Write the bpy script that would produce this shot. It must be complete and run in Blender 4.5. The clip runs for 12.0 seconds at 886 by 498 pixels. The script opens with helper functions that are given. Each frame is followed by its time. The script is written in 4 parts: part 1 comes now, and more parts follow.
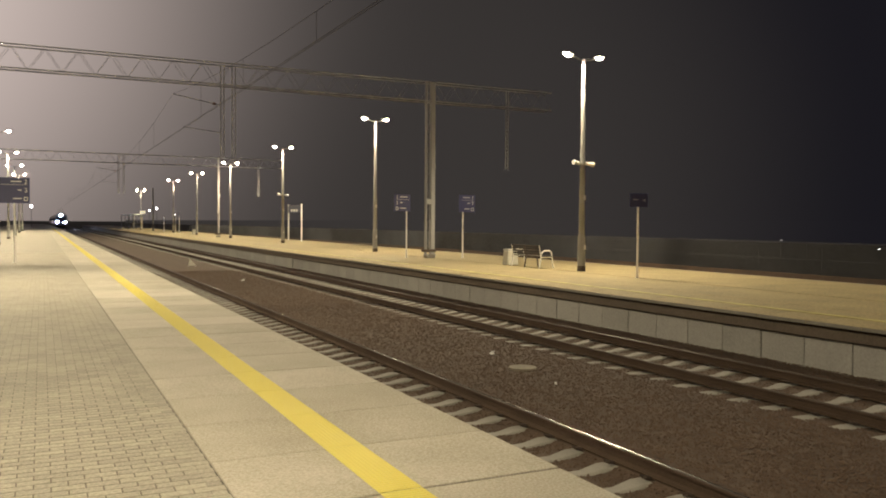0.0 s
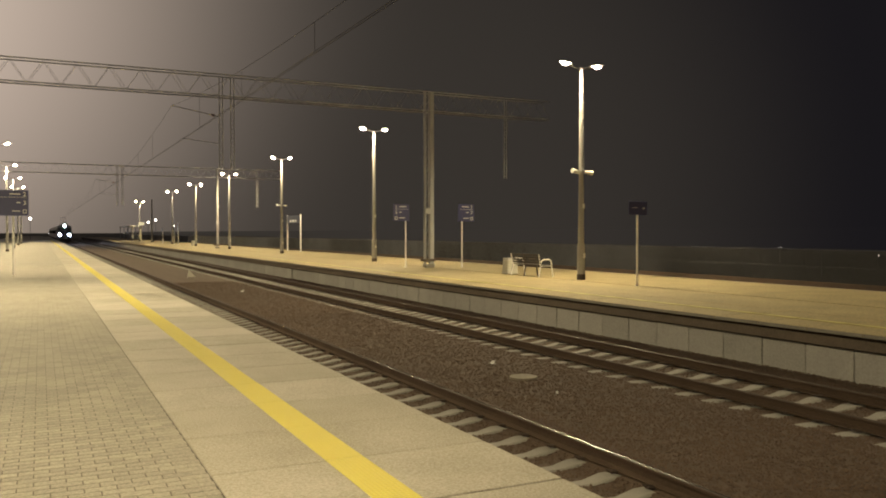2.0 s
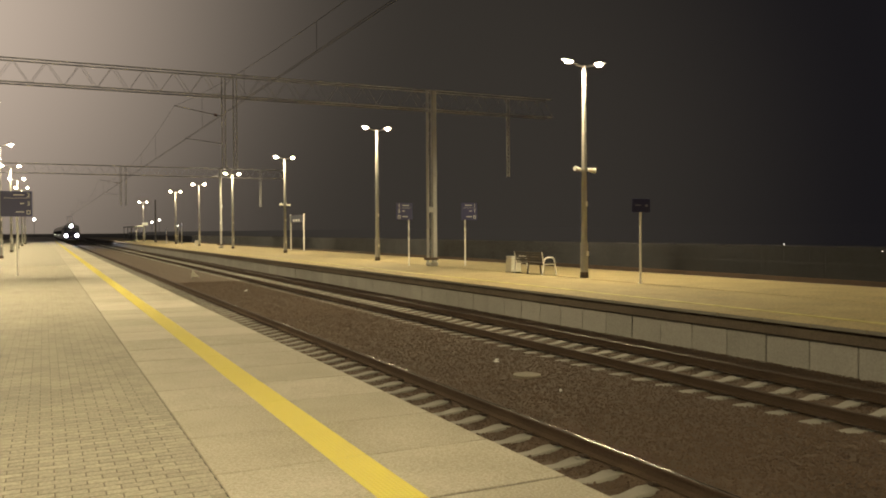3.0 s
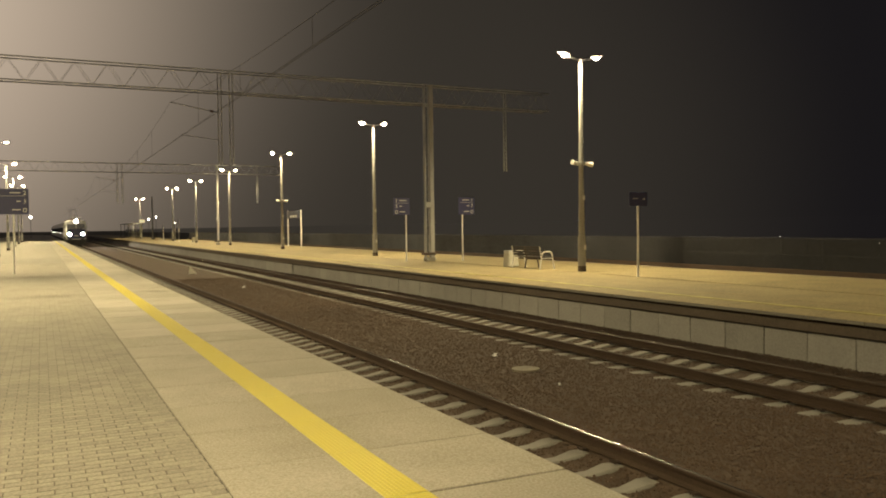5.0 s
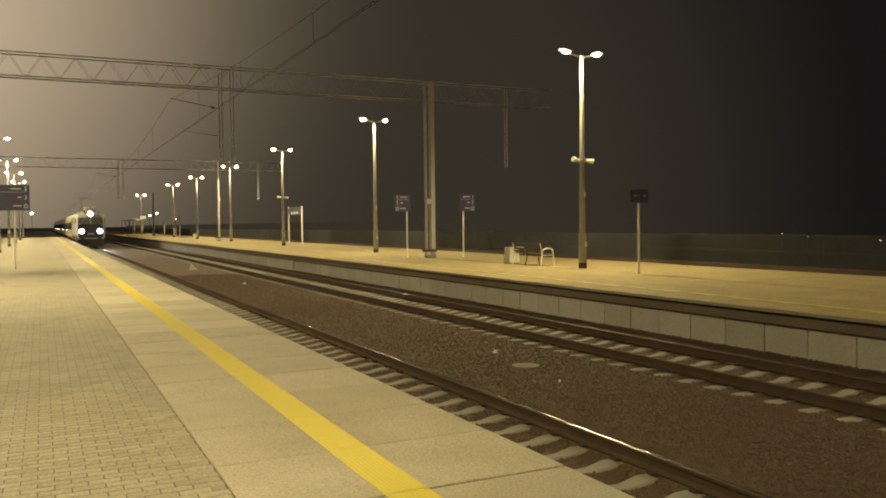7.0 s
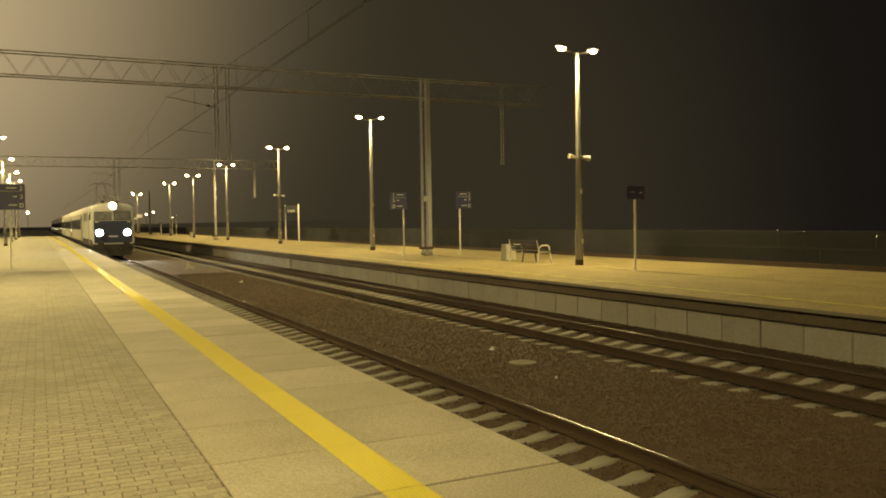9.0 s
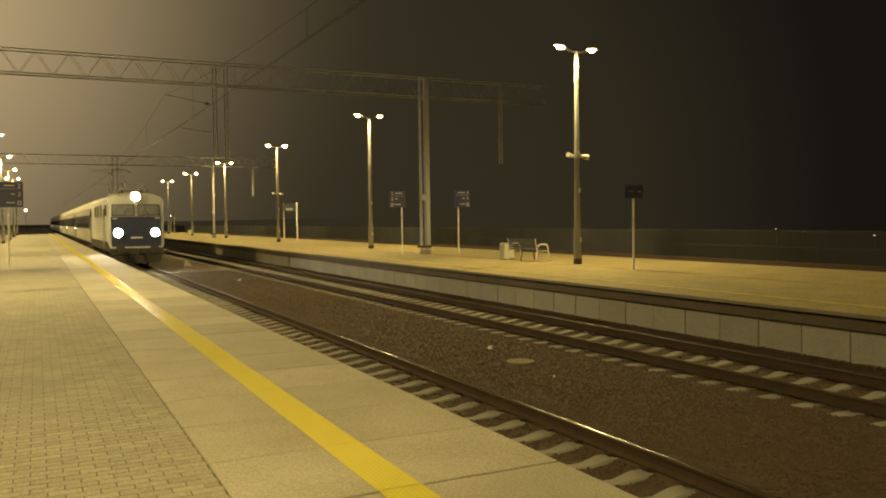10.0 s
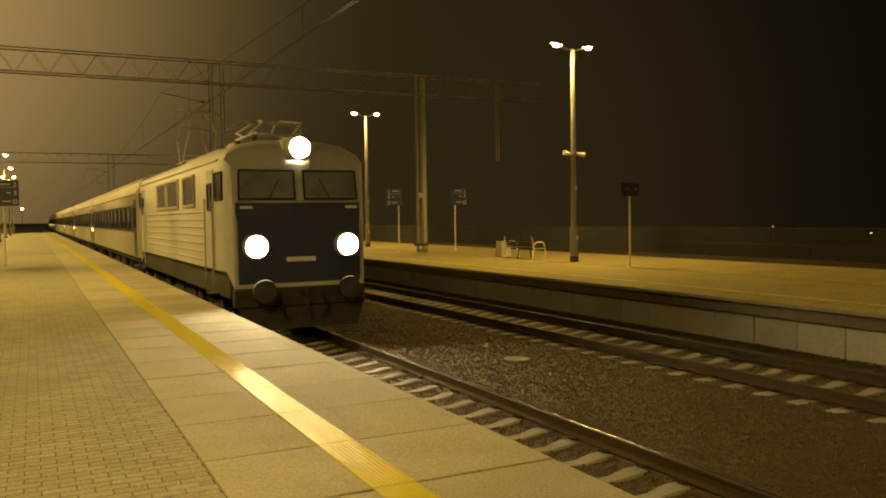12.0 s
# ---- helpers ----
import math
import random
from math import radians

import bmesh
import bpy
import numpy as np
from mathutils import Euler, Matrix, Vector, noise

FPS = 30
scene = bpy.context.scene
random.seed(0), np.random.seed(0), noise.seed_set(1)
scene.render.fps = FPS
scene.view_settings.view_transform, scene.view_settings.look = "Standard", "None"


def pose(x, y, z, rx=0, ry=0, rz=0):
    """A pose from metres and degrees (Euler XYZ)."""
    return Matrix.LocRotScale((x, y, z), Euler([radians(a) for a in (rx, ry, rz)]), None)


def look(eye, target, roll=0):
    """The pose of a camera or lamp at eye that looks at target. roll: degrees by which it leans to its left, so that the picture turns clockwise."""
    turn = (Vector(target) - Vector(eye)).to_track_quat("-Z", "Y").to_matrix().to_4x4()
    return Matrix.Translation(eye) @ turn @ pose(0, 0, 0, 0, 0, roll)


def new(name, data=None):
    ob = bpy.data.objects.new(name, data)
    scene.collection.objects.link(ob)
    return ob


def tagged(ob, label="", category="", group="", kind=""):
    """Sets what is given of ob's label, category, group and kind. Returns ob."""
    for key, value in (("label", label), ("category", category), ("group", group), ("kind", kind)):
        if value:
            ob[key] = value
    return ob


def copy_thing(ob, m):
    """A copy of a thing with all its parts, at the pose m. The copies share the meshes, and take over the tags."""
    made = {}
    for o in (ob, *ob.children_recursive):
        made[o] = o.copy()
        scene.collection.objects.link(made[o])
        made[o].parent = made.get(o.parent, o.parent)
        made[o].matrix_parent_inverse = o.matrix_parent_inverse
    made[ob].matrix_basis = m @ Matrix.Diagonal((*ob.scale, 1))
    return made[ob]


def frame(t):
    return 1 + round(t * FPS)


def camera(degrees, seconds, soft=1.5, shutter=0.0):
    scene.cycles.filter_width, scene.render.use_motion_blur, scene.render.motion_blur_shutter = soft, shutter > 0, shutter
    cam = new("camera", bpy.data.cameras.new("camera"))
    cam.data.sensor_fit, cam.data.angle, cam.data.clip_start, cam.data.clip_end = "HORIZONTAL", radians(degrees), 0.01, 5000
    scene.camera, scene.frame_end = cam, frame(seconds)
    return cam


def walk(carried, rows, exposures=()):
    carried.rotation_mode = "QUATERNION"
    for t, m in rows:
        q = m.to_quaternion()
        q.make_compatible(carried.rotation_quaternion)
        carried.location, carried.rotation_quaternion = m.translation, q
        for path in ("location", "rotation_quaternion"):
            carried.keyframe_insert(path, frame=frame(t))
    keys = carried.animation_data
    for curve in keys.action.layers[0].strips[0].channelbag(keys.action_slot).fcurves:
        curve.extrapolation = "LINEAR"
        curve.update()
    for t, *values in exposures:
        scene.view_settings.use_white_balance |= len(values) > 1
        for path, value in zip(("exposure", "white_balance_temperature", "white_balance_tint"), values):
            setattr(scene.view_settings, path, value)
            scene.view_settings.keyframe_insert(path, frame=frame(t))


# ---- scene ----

# ---------------------------------------------------------------- camera
cam = camera(56.88, 12.0, soft=1.9)
def glance(x, y, z, heading, tilt, lean):
    """The camera's pose from its place, its compass heading off the tracks, its tilt and its lean."""
    a, b = radians(heading), radians(tilt)
    way = Vector((math.sin(a) * math.cos(b), math.cos(a) * math.cos(b), math.sin(b)))
    return look((x, y, z), Vector((x, y, z)) + way, lean)


EXPOSURES = [(0, 0.76, 5850, 17), (1, 0.68, 6100, 15), (2, 0.63, 6350, 13), (3, 0.60, 6450, 11), (5.5, 0.57, 6850, 8), (7, 0.51, 7500, 4),
             (9, 0.36, 9400, -4), (10.5, 0.13, 10900, -4), (11, 0.02, 11800, -5), (11.5, -0.13, 18000, -3), (12, -0.32, 40000, 0)]
walk(cam, [
    (0, glance(-0.009, -0.024, 1.686, 26.143, -1.824, 0.412)),
    (0.1, glance(-0.010, -0.025, 1.688, 26.151, -1.672, 0.388)),
    (0.2, glance(-0.011, -0.025, 1.691, 26.162, -1.485, 0.360)),
    (0.3, glance(-0.012, -0.026, 1.694, 26.171, -1.320, 0.334)),
    (0.4, glance(-0.013, -0.027, 1.696, 26.177, -1.209, 0.317)),
    (0.5, glance(-0.013, -0.027, 1.697, 26.181, -1.133, 0.305)),
    (1, glance(-0.012, -0.004, 1.699, 26.232, -1.084, 0.211)),
    (1.5, glance(-0.010, -0.009, 1.693, 26.267, -1.131, 0.114)),
    (2, glance(-0.011, -0.001, 1.690, 26.205, -1.171, -0.010)),
    (2.5, glance(-0.012, -0.003, 1.690, 26.086, -1.228, -0.163)),
    (3, glance(-0.005, -0.007, 1.689, 25.970, -1.270, -0.318)),
    (5, glance(-0.008, 0.002, 1.682, 26.148, -1.618, -0.723)),
    (5.5, glance(-0.005, 0.007, 1.681, 26.203, -1.708, -0.747)),
    (6, glance(-0.003, -0.007, 1.684, 26.196, -1.748, -0.655)),
    (6.5, glance(-0.005, -0.003, 1.682, 26.137, -1.795, -0.681)),
    (7, glance(0.000, 0.000, 1.682, 26.079, -1.851, -0.643)),
    (9, glance(0.013, -0.004, 1.679, 26.286, -2.028, -0.886)),
    (9.5, glance(0.018, -0.002, 1.677, 26.331, -2.073, -0.865)),
    (10, glance(0.017, 0.000, 1.681, 26.396, -2.133, -0.756)),
    (10.5, glance(0.022, -0.002, 1.680, 26.432, -2.177, -0.791)),
    (11, glance(0.031, 0.001, 1.677, 26.474, -2.199, -0.828)),
    (11.5, glance(0.033, -0.004, 1.683, 26.535, -2.262, -0.741)),
    (12, glance(0.035, -0.014, 1.680, 26.589, -2.274, -0.850)),
], EXPOSURES)

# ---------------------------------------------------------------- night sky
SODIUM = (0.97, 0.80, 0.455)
HEAD_WATTS = 1620.0
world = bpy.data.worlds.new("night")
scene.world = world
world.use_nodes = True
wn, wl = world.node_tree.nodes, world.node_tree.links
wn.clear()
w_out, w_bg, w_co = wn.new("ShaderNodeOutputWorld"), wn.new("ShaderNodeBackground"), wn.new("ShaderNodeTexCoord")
# lamp glare painted as sky haze: brightest along the line, fading all round
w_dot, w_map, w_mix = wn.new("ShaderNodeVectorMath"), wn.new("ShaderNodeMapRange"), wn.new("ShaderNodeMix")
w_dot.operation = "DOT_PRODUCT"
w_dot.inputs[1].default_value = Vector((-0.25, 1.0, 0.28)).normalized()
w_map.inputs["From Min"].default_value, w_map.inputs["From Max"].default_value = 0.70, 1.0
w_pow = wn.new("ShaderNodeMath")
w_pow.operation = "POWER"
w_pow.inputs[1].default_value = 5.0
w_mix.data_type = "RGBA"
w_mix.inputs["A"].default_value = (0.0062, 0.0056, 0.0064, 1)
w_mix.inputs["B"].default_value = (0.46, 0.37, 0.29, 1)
# second, warmer haze of the platform lamps painted into the sky colour
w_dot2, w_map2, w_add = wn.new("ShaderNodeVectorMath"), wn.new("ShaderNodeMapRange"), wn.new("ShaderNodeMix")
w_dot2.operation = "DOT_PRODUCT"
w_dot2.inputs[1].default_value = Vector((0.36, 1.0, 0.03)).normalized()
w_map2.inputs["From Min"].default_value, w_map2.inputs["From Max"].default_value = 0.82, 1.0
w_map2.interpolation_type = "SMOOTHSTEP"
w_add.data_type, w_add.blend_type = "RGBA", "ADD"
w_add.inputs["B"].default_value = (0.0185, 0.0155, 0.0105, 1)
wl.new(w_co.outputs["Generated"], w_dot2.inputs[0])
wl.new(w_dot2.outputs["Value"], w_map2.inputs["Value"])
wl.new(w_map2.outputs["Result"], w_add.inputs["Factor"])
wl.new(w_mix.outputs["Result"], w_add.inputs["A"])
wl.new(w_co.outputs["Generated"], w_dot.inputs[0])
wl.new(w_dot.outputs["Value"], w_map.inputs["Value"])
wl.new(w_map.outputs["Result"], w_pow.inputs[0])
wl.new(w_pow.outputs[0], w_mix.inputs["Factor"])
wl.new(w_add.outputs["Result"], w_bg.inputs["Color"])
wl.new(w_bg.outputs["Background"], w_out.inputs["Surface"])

# ---------------------------------------------------------------- plan, metres; z = 0 is the platform top
EDGE_NEAR, EDGE_FAR = 3.20, 12.26
TRACKS = (4.925, 10.47)
RAIL_Z = -0.763
SLEEPER_Z = RAIL_Z - 0.185
LAMP_FAR_X, LAMP_NEAR_X = 17.25, -2.62


# ---------------------------------------------------------------- materials
def material(name, color, rough=0.8, metal=0.0, vary=0.25, grain=60.0, stain=1.2, bump=0.15, depth=0.004,
             tint=None, shine=0.12, island=0.0, each=0.0, emit=None, strength=0.0, spec=0.5, speck=1.0):
    m = bpy.data.materials.new(name)
    m.use_nodes = True
    n, l = m.node_tree.nodes, m.node_tree.links
    b = n["Principled BSDF"]
    b.inputs["Roughness"].default_value, b.inputs["Metallic"].default_value = rough, metal
    b.inputs["Specular IOR Level"].default_value = spec
    co = n.new("ShaderNodeTexCoord")
    fine, broad = n.new("ShaderNodeTexNoise"), n.new("ShaderNodeTexNoise")
    geo = n.new("ShaderNodeNewGeometry")
    if each:
        # every piece is cut from another place of the same stuff
        info, shift = n.new("ShaderNodeObjectInfo"), n.new("ShaderNodeVectorMath")
        shift.operation = "MULTIPLY_ADD"
        shift.inputs[1].default_value = (41.0, 67.0, 23.0)
        l.new(info.outputs["Random"], shift.inputs[0])
        l.new(co.outputs["Object"], shift.inputs[2])
    fine.inputs["Scale"].default_value, fine.inputs["Detail"].default_value = grain, 4
    broad.inputs["Scale"].default_value, broad.inputs["Detail"].default_value = stain, 6
    for tex in (fine, broad):
        if each:
            l.new(shift.outputs[0], tex.inputs["Vector"])
        else:
            l.new(co.outputs["Object"], tex.inputs["Vector"])
    total = n.new("ShaderNodeMath")
    total.operation = "MULTIPLY_ADD"
    l.new(fine.outputs["Fac"], total.inputs[0])
    total.inputs[1].default_value = speck
    l.new(broad.outputs["Fac"], total.inputs[2])
    last = total.outputs[0]
    low, high = 0.12 + 0.5 * speck, 0.88 + 0.5 * speck
    if island or each:
        rnd = n.new("ShaderNodeMath")
        rnd.operation = "MULTIPLY_ADD"
        if each:
            l.new(info.outputs["Random"], rnd.inputs[0])
        else:
            l.new(geo.outputs["Random Per Island"], rnd.inputs[0])
        rnd.inputs[1].default_value = island or each
        l.new(last, rnd.inputs[2])
        last = rnd.outputs[0]
    span = n.new("ShaderNodeMapRange")
    span.inputs["From Min"].default_value, span.inputs["From Max"].default_value = low, high + island + each
    l.new(last, span.inputs["Value"])
    mix = n.new("ShaderNodeMix")
    mix.data_type = "RGBA"
    other = tint or color
    mix.inputs["A"].default_value = (*[c * (1 - vary) for c in other], 1)
    mix.inputs["B"].default_value = (*[min(0.95, c * (1 + vary)) for c in color], 1)
    l.new(span.outputs["Result"], mix.inputs["Factor"])
    l.new(mix.outputs["Result"], b.inputs["Base Color"])
    if bump:
        bp = n.new("ShaderNodeBump")
        bp.inputs["Strength"].default_value, bp.inputs["Distance"].default_value = bump, depth
        l.new(total.outputs[0], bp.inputs["Height"])
        l.new(bp.outputs["Normal"], b.inputs["Normal"])
    rr = n.new("ShaderNodeMapRange")
    rr.inputs["To Min"].default_value, rr.inputs["To Max"].default_value = max(0.03, rough - shine), min(1, rough + shine)
    l.new(broad.outputs["Fac"], rr.inputs["Value"])
    l.new(rr.outputs["Result"], b.inputs["Roughness"])
    if emit:
        b.inputs["Emission Color"].default_value = (*emit, 1)
        b.inputs["Emission Strength"].default_value = strength
    return m


M_SLAB = material("slab_concrete", (0.44, 0.41, 0.35), 0.85, vary=0.24, tint=(0.39, 0.355, 0.26), grain=55, stain=1.3, each=0.45, bump=0.5, speck=2.2)
M_BRICK = material("paving_brick", (0.335, 0.31, 0.25), 0.85, vary=0.28, grain=45, stain=0.9, each=0.5, speck=2.6, bump=0.5)
M_BRICKS = material("paving_bricks", (0.335, 0.31, 0.25), 0.85, vary=0.28, grain=45, stain=0.9, island=0.5, speck=2.6, bump=0.5)
M_JOINT = material("joint_sand", (0.115, 0.100, 0.078), 0.95, vary=0.3)
M_YELLOW = material("yellow_paint", (0.64, 0.55, 0.10), 0.36, vary=0.05, grain=60, stain=1.5, shine=0.03, each=0.08, spec=0.26, speck=1.3)
M_FARLINE = material("worn_yellow_paint", (0.42, 0.355, 0.125), 0.7, vary=0.4, grain=30, stain=1.5)
M_DRAIN = material("drain_channel", (0.06, 0.05, 0.04), 0.9, vary=0.35, grain=20)
M_FARPAVE = material("far_paving", (0.292, 0.233, 0.116), 0.85, vary=0.34, grain=14, stain=0.9, speck=1.6)
M_WALL = material("wall_concrete", (0.345, 0.33, 0.30), 0.9, speck=1.6, vary=0.20, grain=25, stain=1.4, each=0.4)
M_COPING = material("coping_concrete", (0.30, 0.27, 0.23), 0.9, vary=0.15, grain=30, stain=1.0)
# brown that holds the shade under the overhanging slabs
M_UNDERSLAB = material("underslab_shade_brown", (0.125, 0.098, 0.074), 0.95, vary=0.3, grain=22, stain=1.3)
M_NOSING = material("weathered_nosing", (0.23, 0.21, 0.175), 0.9, vary=0.25, grain=30, stain=1.5, each=0.3)
M_BALLAST = material("ballast_bed", (0.090, 0.061, 0.041), 0.95, vary=0.35, grain=26, stain=2.2, bump=0.8, depth=0.02)
M_STONE = material("ballast_stone", (0.098, 0.064, 0.042), 0.9, vary=0.28, grain=40, stain=1.0, island=0.8, bump=0.2)
M_SLEEPER = material("sleeper_concrete", (0.265, 0.25, 0.22), 0.9, vary=0.2, grain=30, stain=2.0, each=0.4)
M_RAIL = material("rusty_rail", (0.064, 0.044, 0.031), 0.95, 0.0, vary=0.3, grain=60, spec=0.15, shine=0.04)
M_RAILTOP = material("polished_rail", (0.42, 0.40, 0.38), 0.26, 1.0, vary=0.08, grain=50, bump=0, shine=0.02)
M_RAILDULL = material("dull_rail_head", (0.062, 0.045, 0.034), 0.75, 0.15, vary=0.2, grain=50, bump=0, shine=0.06, spec=0.3)
M_CLIP = material("rail_clip", (0.10, 0.075, 0.06), 0.7, 0.5)
M_EARTH = material("dark_grass", (0.045, 0.045, 0.030), 0.95, vary=0.5, grain=7, stain=0.35, bump=0.8, depth=0.05)
M_GALV = material("galvanised_steel", (0.38, 0.375, 0.36), 0.6, 0.15, vary=0.15, grain=25, stain=1.5)
M_LACING = material("weathered_lacing", (0.33, 0.32, 0.30), 0.6, 0.2, vary=0.2)
M_POLE = material("grey_pole_paint", (0.34, 0.335, 0.32), 0.6, 0.0, vary=0.14, grain=20, stain=1.6)
M_DARKPOLE = material("dark_base_paint", (0.09, 0.07, 0.055), 0.7, vary=0.3)
M_HOUSE = material("luminaire_housing", (0.30, 0.30, 0.29), 0.5, 0.3, vary=0.1)
M_LAMP = material("lit_diffuser", (0.9, 0.85, 0.7), 0.3, vary=0.02, bump=0, emit=(1.0, 0.83, 0.52), strength=700)
M_COVER = material("cover_concrete", (0.21, 0.185, 0.14), 0.9, vary=0.25, grain=25, stain=3.0)
M_SIGN = material("blue_sign", (0.046, 0.048, 0.125), 0.45, vary=0.12, grain=15)
M_SIGNDARK = material("slate_sign", (0.030, 0.034, 0.055), 0.5, vary=0.12, grain=15)
M_WHITE = material("white_print", (0.72, 0.72, 0.72), 0.5, vary=0.05)
M_WPAINT = material("white_painted_tube", (0.74, 0.72, 0.68), 0.45, vary=0.08)
M_SLAT = material("brown_slat", (0.040, 0.032, 0.026), 0.6, vary=0.3)
M_BIN = material("bin_concrete", (0.42, 0.40, 0.33), 0.85, vary=0.2, grain=60)
M_FENCE = material("dark_mesh_wire", (0.054, 0.055, 0.062), 0.8, vary=0.3, grain=7, stain=0.8, spec=0.2)
M_FOOTSTRIP = material("dark_brown_strip", (0.045, 0.026, 0.016), 0.9, vary=0.4, grain=12, stain=1.5)
M_WIRE = material("copper_wire", (0.05, 0.042, 0.035), 0.8, 0.2, vary=0.1)
M_INSUL = material("brown_insulator", (0.16, 0.07, 0.04), 0.25, vary=0.15)
M_LOCO = material("pale_loco_paint", (0.50, 0.51, 0.52), 0.38, vary=0.10, grain=6, stain=0.8, bump=0.03)
M_LOCODARK = material("dark_blue_paint", (0.035, 0.045, 0.10), 0.4, vary=0.2, grain=6, bump=0.03)
M_ROOF = material("silver_roof", (0.46, 0.44, 0.38), 0.5, 0.3, vary=0.18, grain=5, stain=0.5, bump=0.05)
M_UNDER = material("sooty_underframe", (0.045, 0.042, 0.040), 0.8, vary=0.4, grain=12)
M_GLASS = material("dark_glass", (0.018, 0.018, 0.024), 0.12, vary=0.1, bump=0, spec=0.35)
# windscreen glare put into a paler glass base colour
M_SCREEN = material("glare_windscreen", (0.20, 0.21, 0.24), 0.12, vary=0.25, grain=3, stain=1.5, bump=0, spec=0.8)
M_RUBBER = material("black_rubber", (0.02, 0.02, 0.02), 0.8, vary=0.3)
M_COACH = material("grey_coach_paint", (0.44, 0.42, 0.37), 0.4, vary=0.12, grain=5, stain=0.7, bump=0.03)
M_BAND = material("navy_window_band", (0.030, 0.036, 0.075), 0.35, vary=0.2, grain=5, bump=0.03)
M_HEAD = material("headlight_glass", (0.9, 0.92, 1.0), 0.15, vary=0.02, bump=0, emit=(0.86, 0.90, 1.0), strength=650)
M_SIDELAMP = material("side_lamp_glass", (0.9, 0.9, 0.9), 0.3, vary=0.02, bump=0, emit=(1.0, 0.93, 0.80), strength=14)
M_SIGNBOX = material("lit_sign_face", (0.8, 0.75, 0.55), 0.5, vary=0.05, bump=0, emit=(1.0, 0.86, 0.52), strength=0.45)
M_PAPER = material("white_paper", (0.62, 0.60, 0.58), 0.8, vary=0.1)
M_HAZE = material("painted_haze", (0.01, 0.01, 0.01), 1.0, vary=0.1, bump=0, emit=(0.0105, 0.0092, 0.0082), strength=1.0, spec=0.0)
mn, ml = M_HAZE.node_tree.nodes, M_HAZE.node_tree.links
# the sky's haze painted on as glow, so the backdrop blends into it
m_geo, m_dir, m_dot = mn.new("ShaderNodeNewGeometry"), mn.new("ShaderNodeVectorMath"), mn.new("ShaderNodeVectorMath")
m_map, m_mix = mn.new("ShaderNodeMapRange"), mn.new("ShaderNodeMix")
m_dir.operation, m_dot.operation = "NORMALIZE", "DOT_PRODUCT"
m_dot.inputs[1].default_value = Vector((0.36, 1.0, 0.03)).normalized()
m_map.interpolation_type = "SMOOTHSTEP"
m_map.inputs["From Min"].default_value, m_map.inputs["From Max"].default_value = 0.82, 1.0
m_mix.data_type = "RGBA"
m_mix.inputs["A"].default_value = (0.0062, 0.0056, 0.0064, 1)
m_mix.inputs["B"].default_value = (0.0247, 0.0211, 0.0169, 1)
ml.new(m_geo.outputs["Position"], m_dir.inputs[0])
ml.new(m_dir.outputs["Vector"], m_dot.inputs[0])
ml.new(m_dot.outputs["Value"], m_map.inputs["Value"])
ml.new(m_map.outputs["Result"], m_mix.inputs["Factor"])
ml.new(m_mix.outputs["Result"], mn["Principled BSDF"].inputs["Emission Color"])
M_FARLIGHT = material("far_light_glass", (0.9, 0.9, 0.85), 0.4, vary=0.02, bump=0, emit=(1.0, 0.93, 0.80), strength=9)


# ---------------------------------------------------------------- mesh helpers
def box(bm, x, y, z, sx, sy, sz, bevel=0.0, m=None):
    """A box centred at x, y, z with those sizes, its edges bevelled."""
    made = bmesh.ops.create_cube(bm, size=1.0)["verts"]
    t = Matrix.Translation((x, y, z)) @ Matrix.Diagonal((sx, sy, sz, 1))
    bmesh.ops.transform(bm, matrix=(m @ t) if m else t, verts=made)
    if bevel:
        edges = list({e for v in made for e in v.link_edges})
        bmesh.ops.bevel(bm, geom=edges, offset=bevel, segments=1, affect="EDGES", profile=0.5)
    return bm


def rod(bm, a, b, r, r2=None, n=10):
    """A round bar from a to b."""
    a, b = Vector(a), Vector(b)
    d = b - a
    made = bmesh.ops.create_cone(bm, cap_ends=True, segments=n, radius1=r, radius2=r if r2 is None else r2, depth=d.length)["verts"]
    turn = d.to_track_quat("Z", "Y").to_matrix().to_4x4()
    bmesh.ops.transform(bm, matrix=Matrix.Translation((a + b) / 2) @ turn, verts=made)
    return bm


def ring(bm, a, b, r, inner, n=24):
    """A short tube from a to b."""
    a, b = Vector(a), Vector(b)
    q = (b - a).to_track_quat("Z", "Y")
    loops = []
    for p, rr in ((a, r), (b, r), (b, inner), (a, inner)):
        loops.append([bm.verts.new(p + q @ Vector((rr * math.cos(2 * math.pi * i / n), rr * math.sin(2 * math.pi * i / n), 0))) for i in range(n)])
    for k in range(4):
        u, v = loops[k], loops[(k + 1) % 4]
        for i in range(n):
            bm.faces.new((u[i], u[(i + 1) % n], v[(i + 1) % n], v[i]))
    bmesh.ops.recalc_face_normals(bm, faces=bm.faces)
    return bm


def prism(bm, outline, axis_from, axis_to, axis="y"):
    """A closed outline of (u, v) pairs drawn out along x or y."""
    def at(u, v, w):
        return (u, w, v) if axis == "y" else (w, u, v)
    a = [bm.verts.new(at(u, v, axis_from)) for u, v in outline]
    b = [bm.verts.new(at(u, v, axis_to)) for u, v in outline]
    n = len(outline)
    for i in range(n):
        bm.faces.new((a[i], a[(i + 1) % n], b[(i + 1) % n], b[i]))
    bm.faces.new(a[::-1])
    bm.faces.new(b)
    bmesh.ops.recalc_face_normals(bm, faces=bm.faces)
    return bm


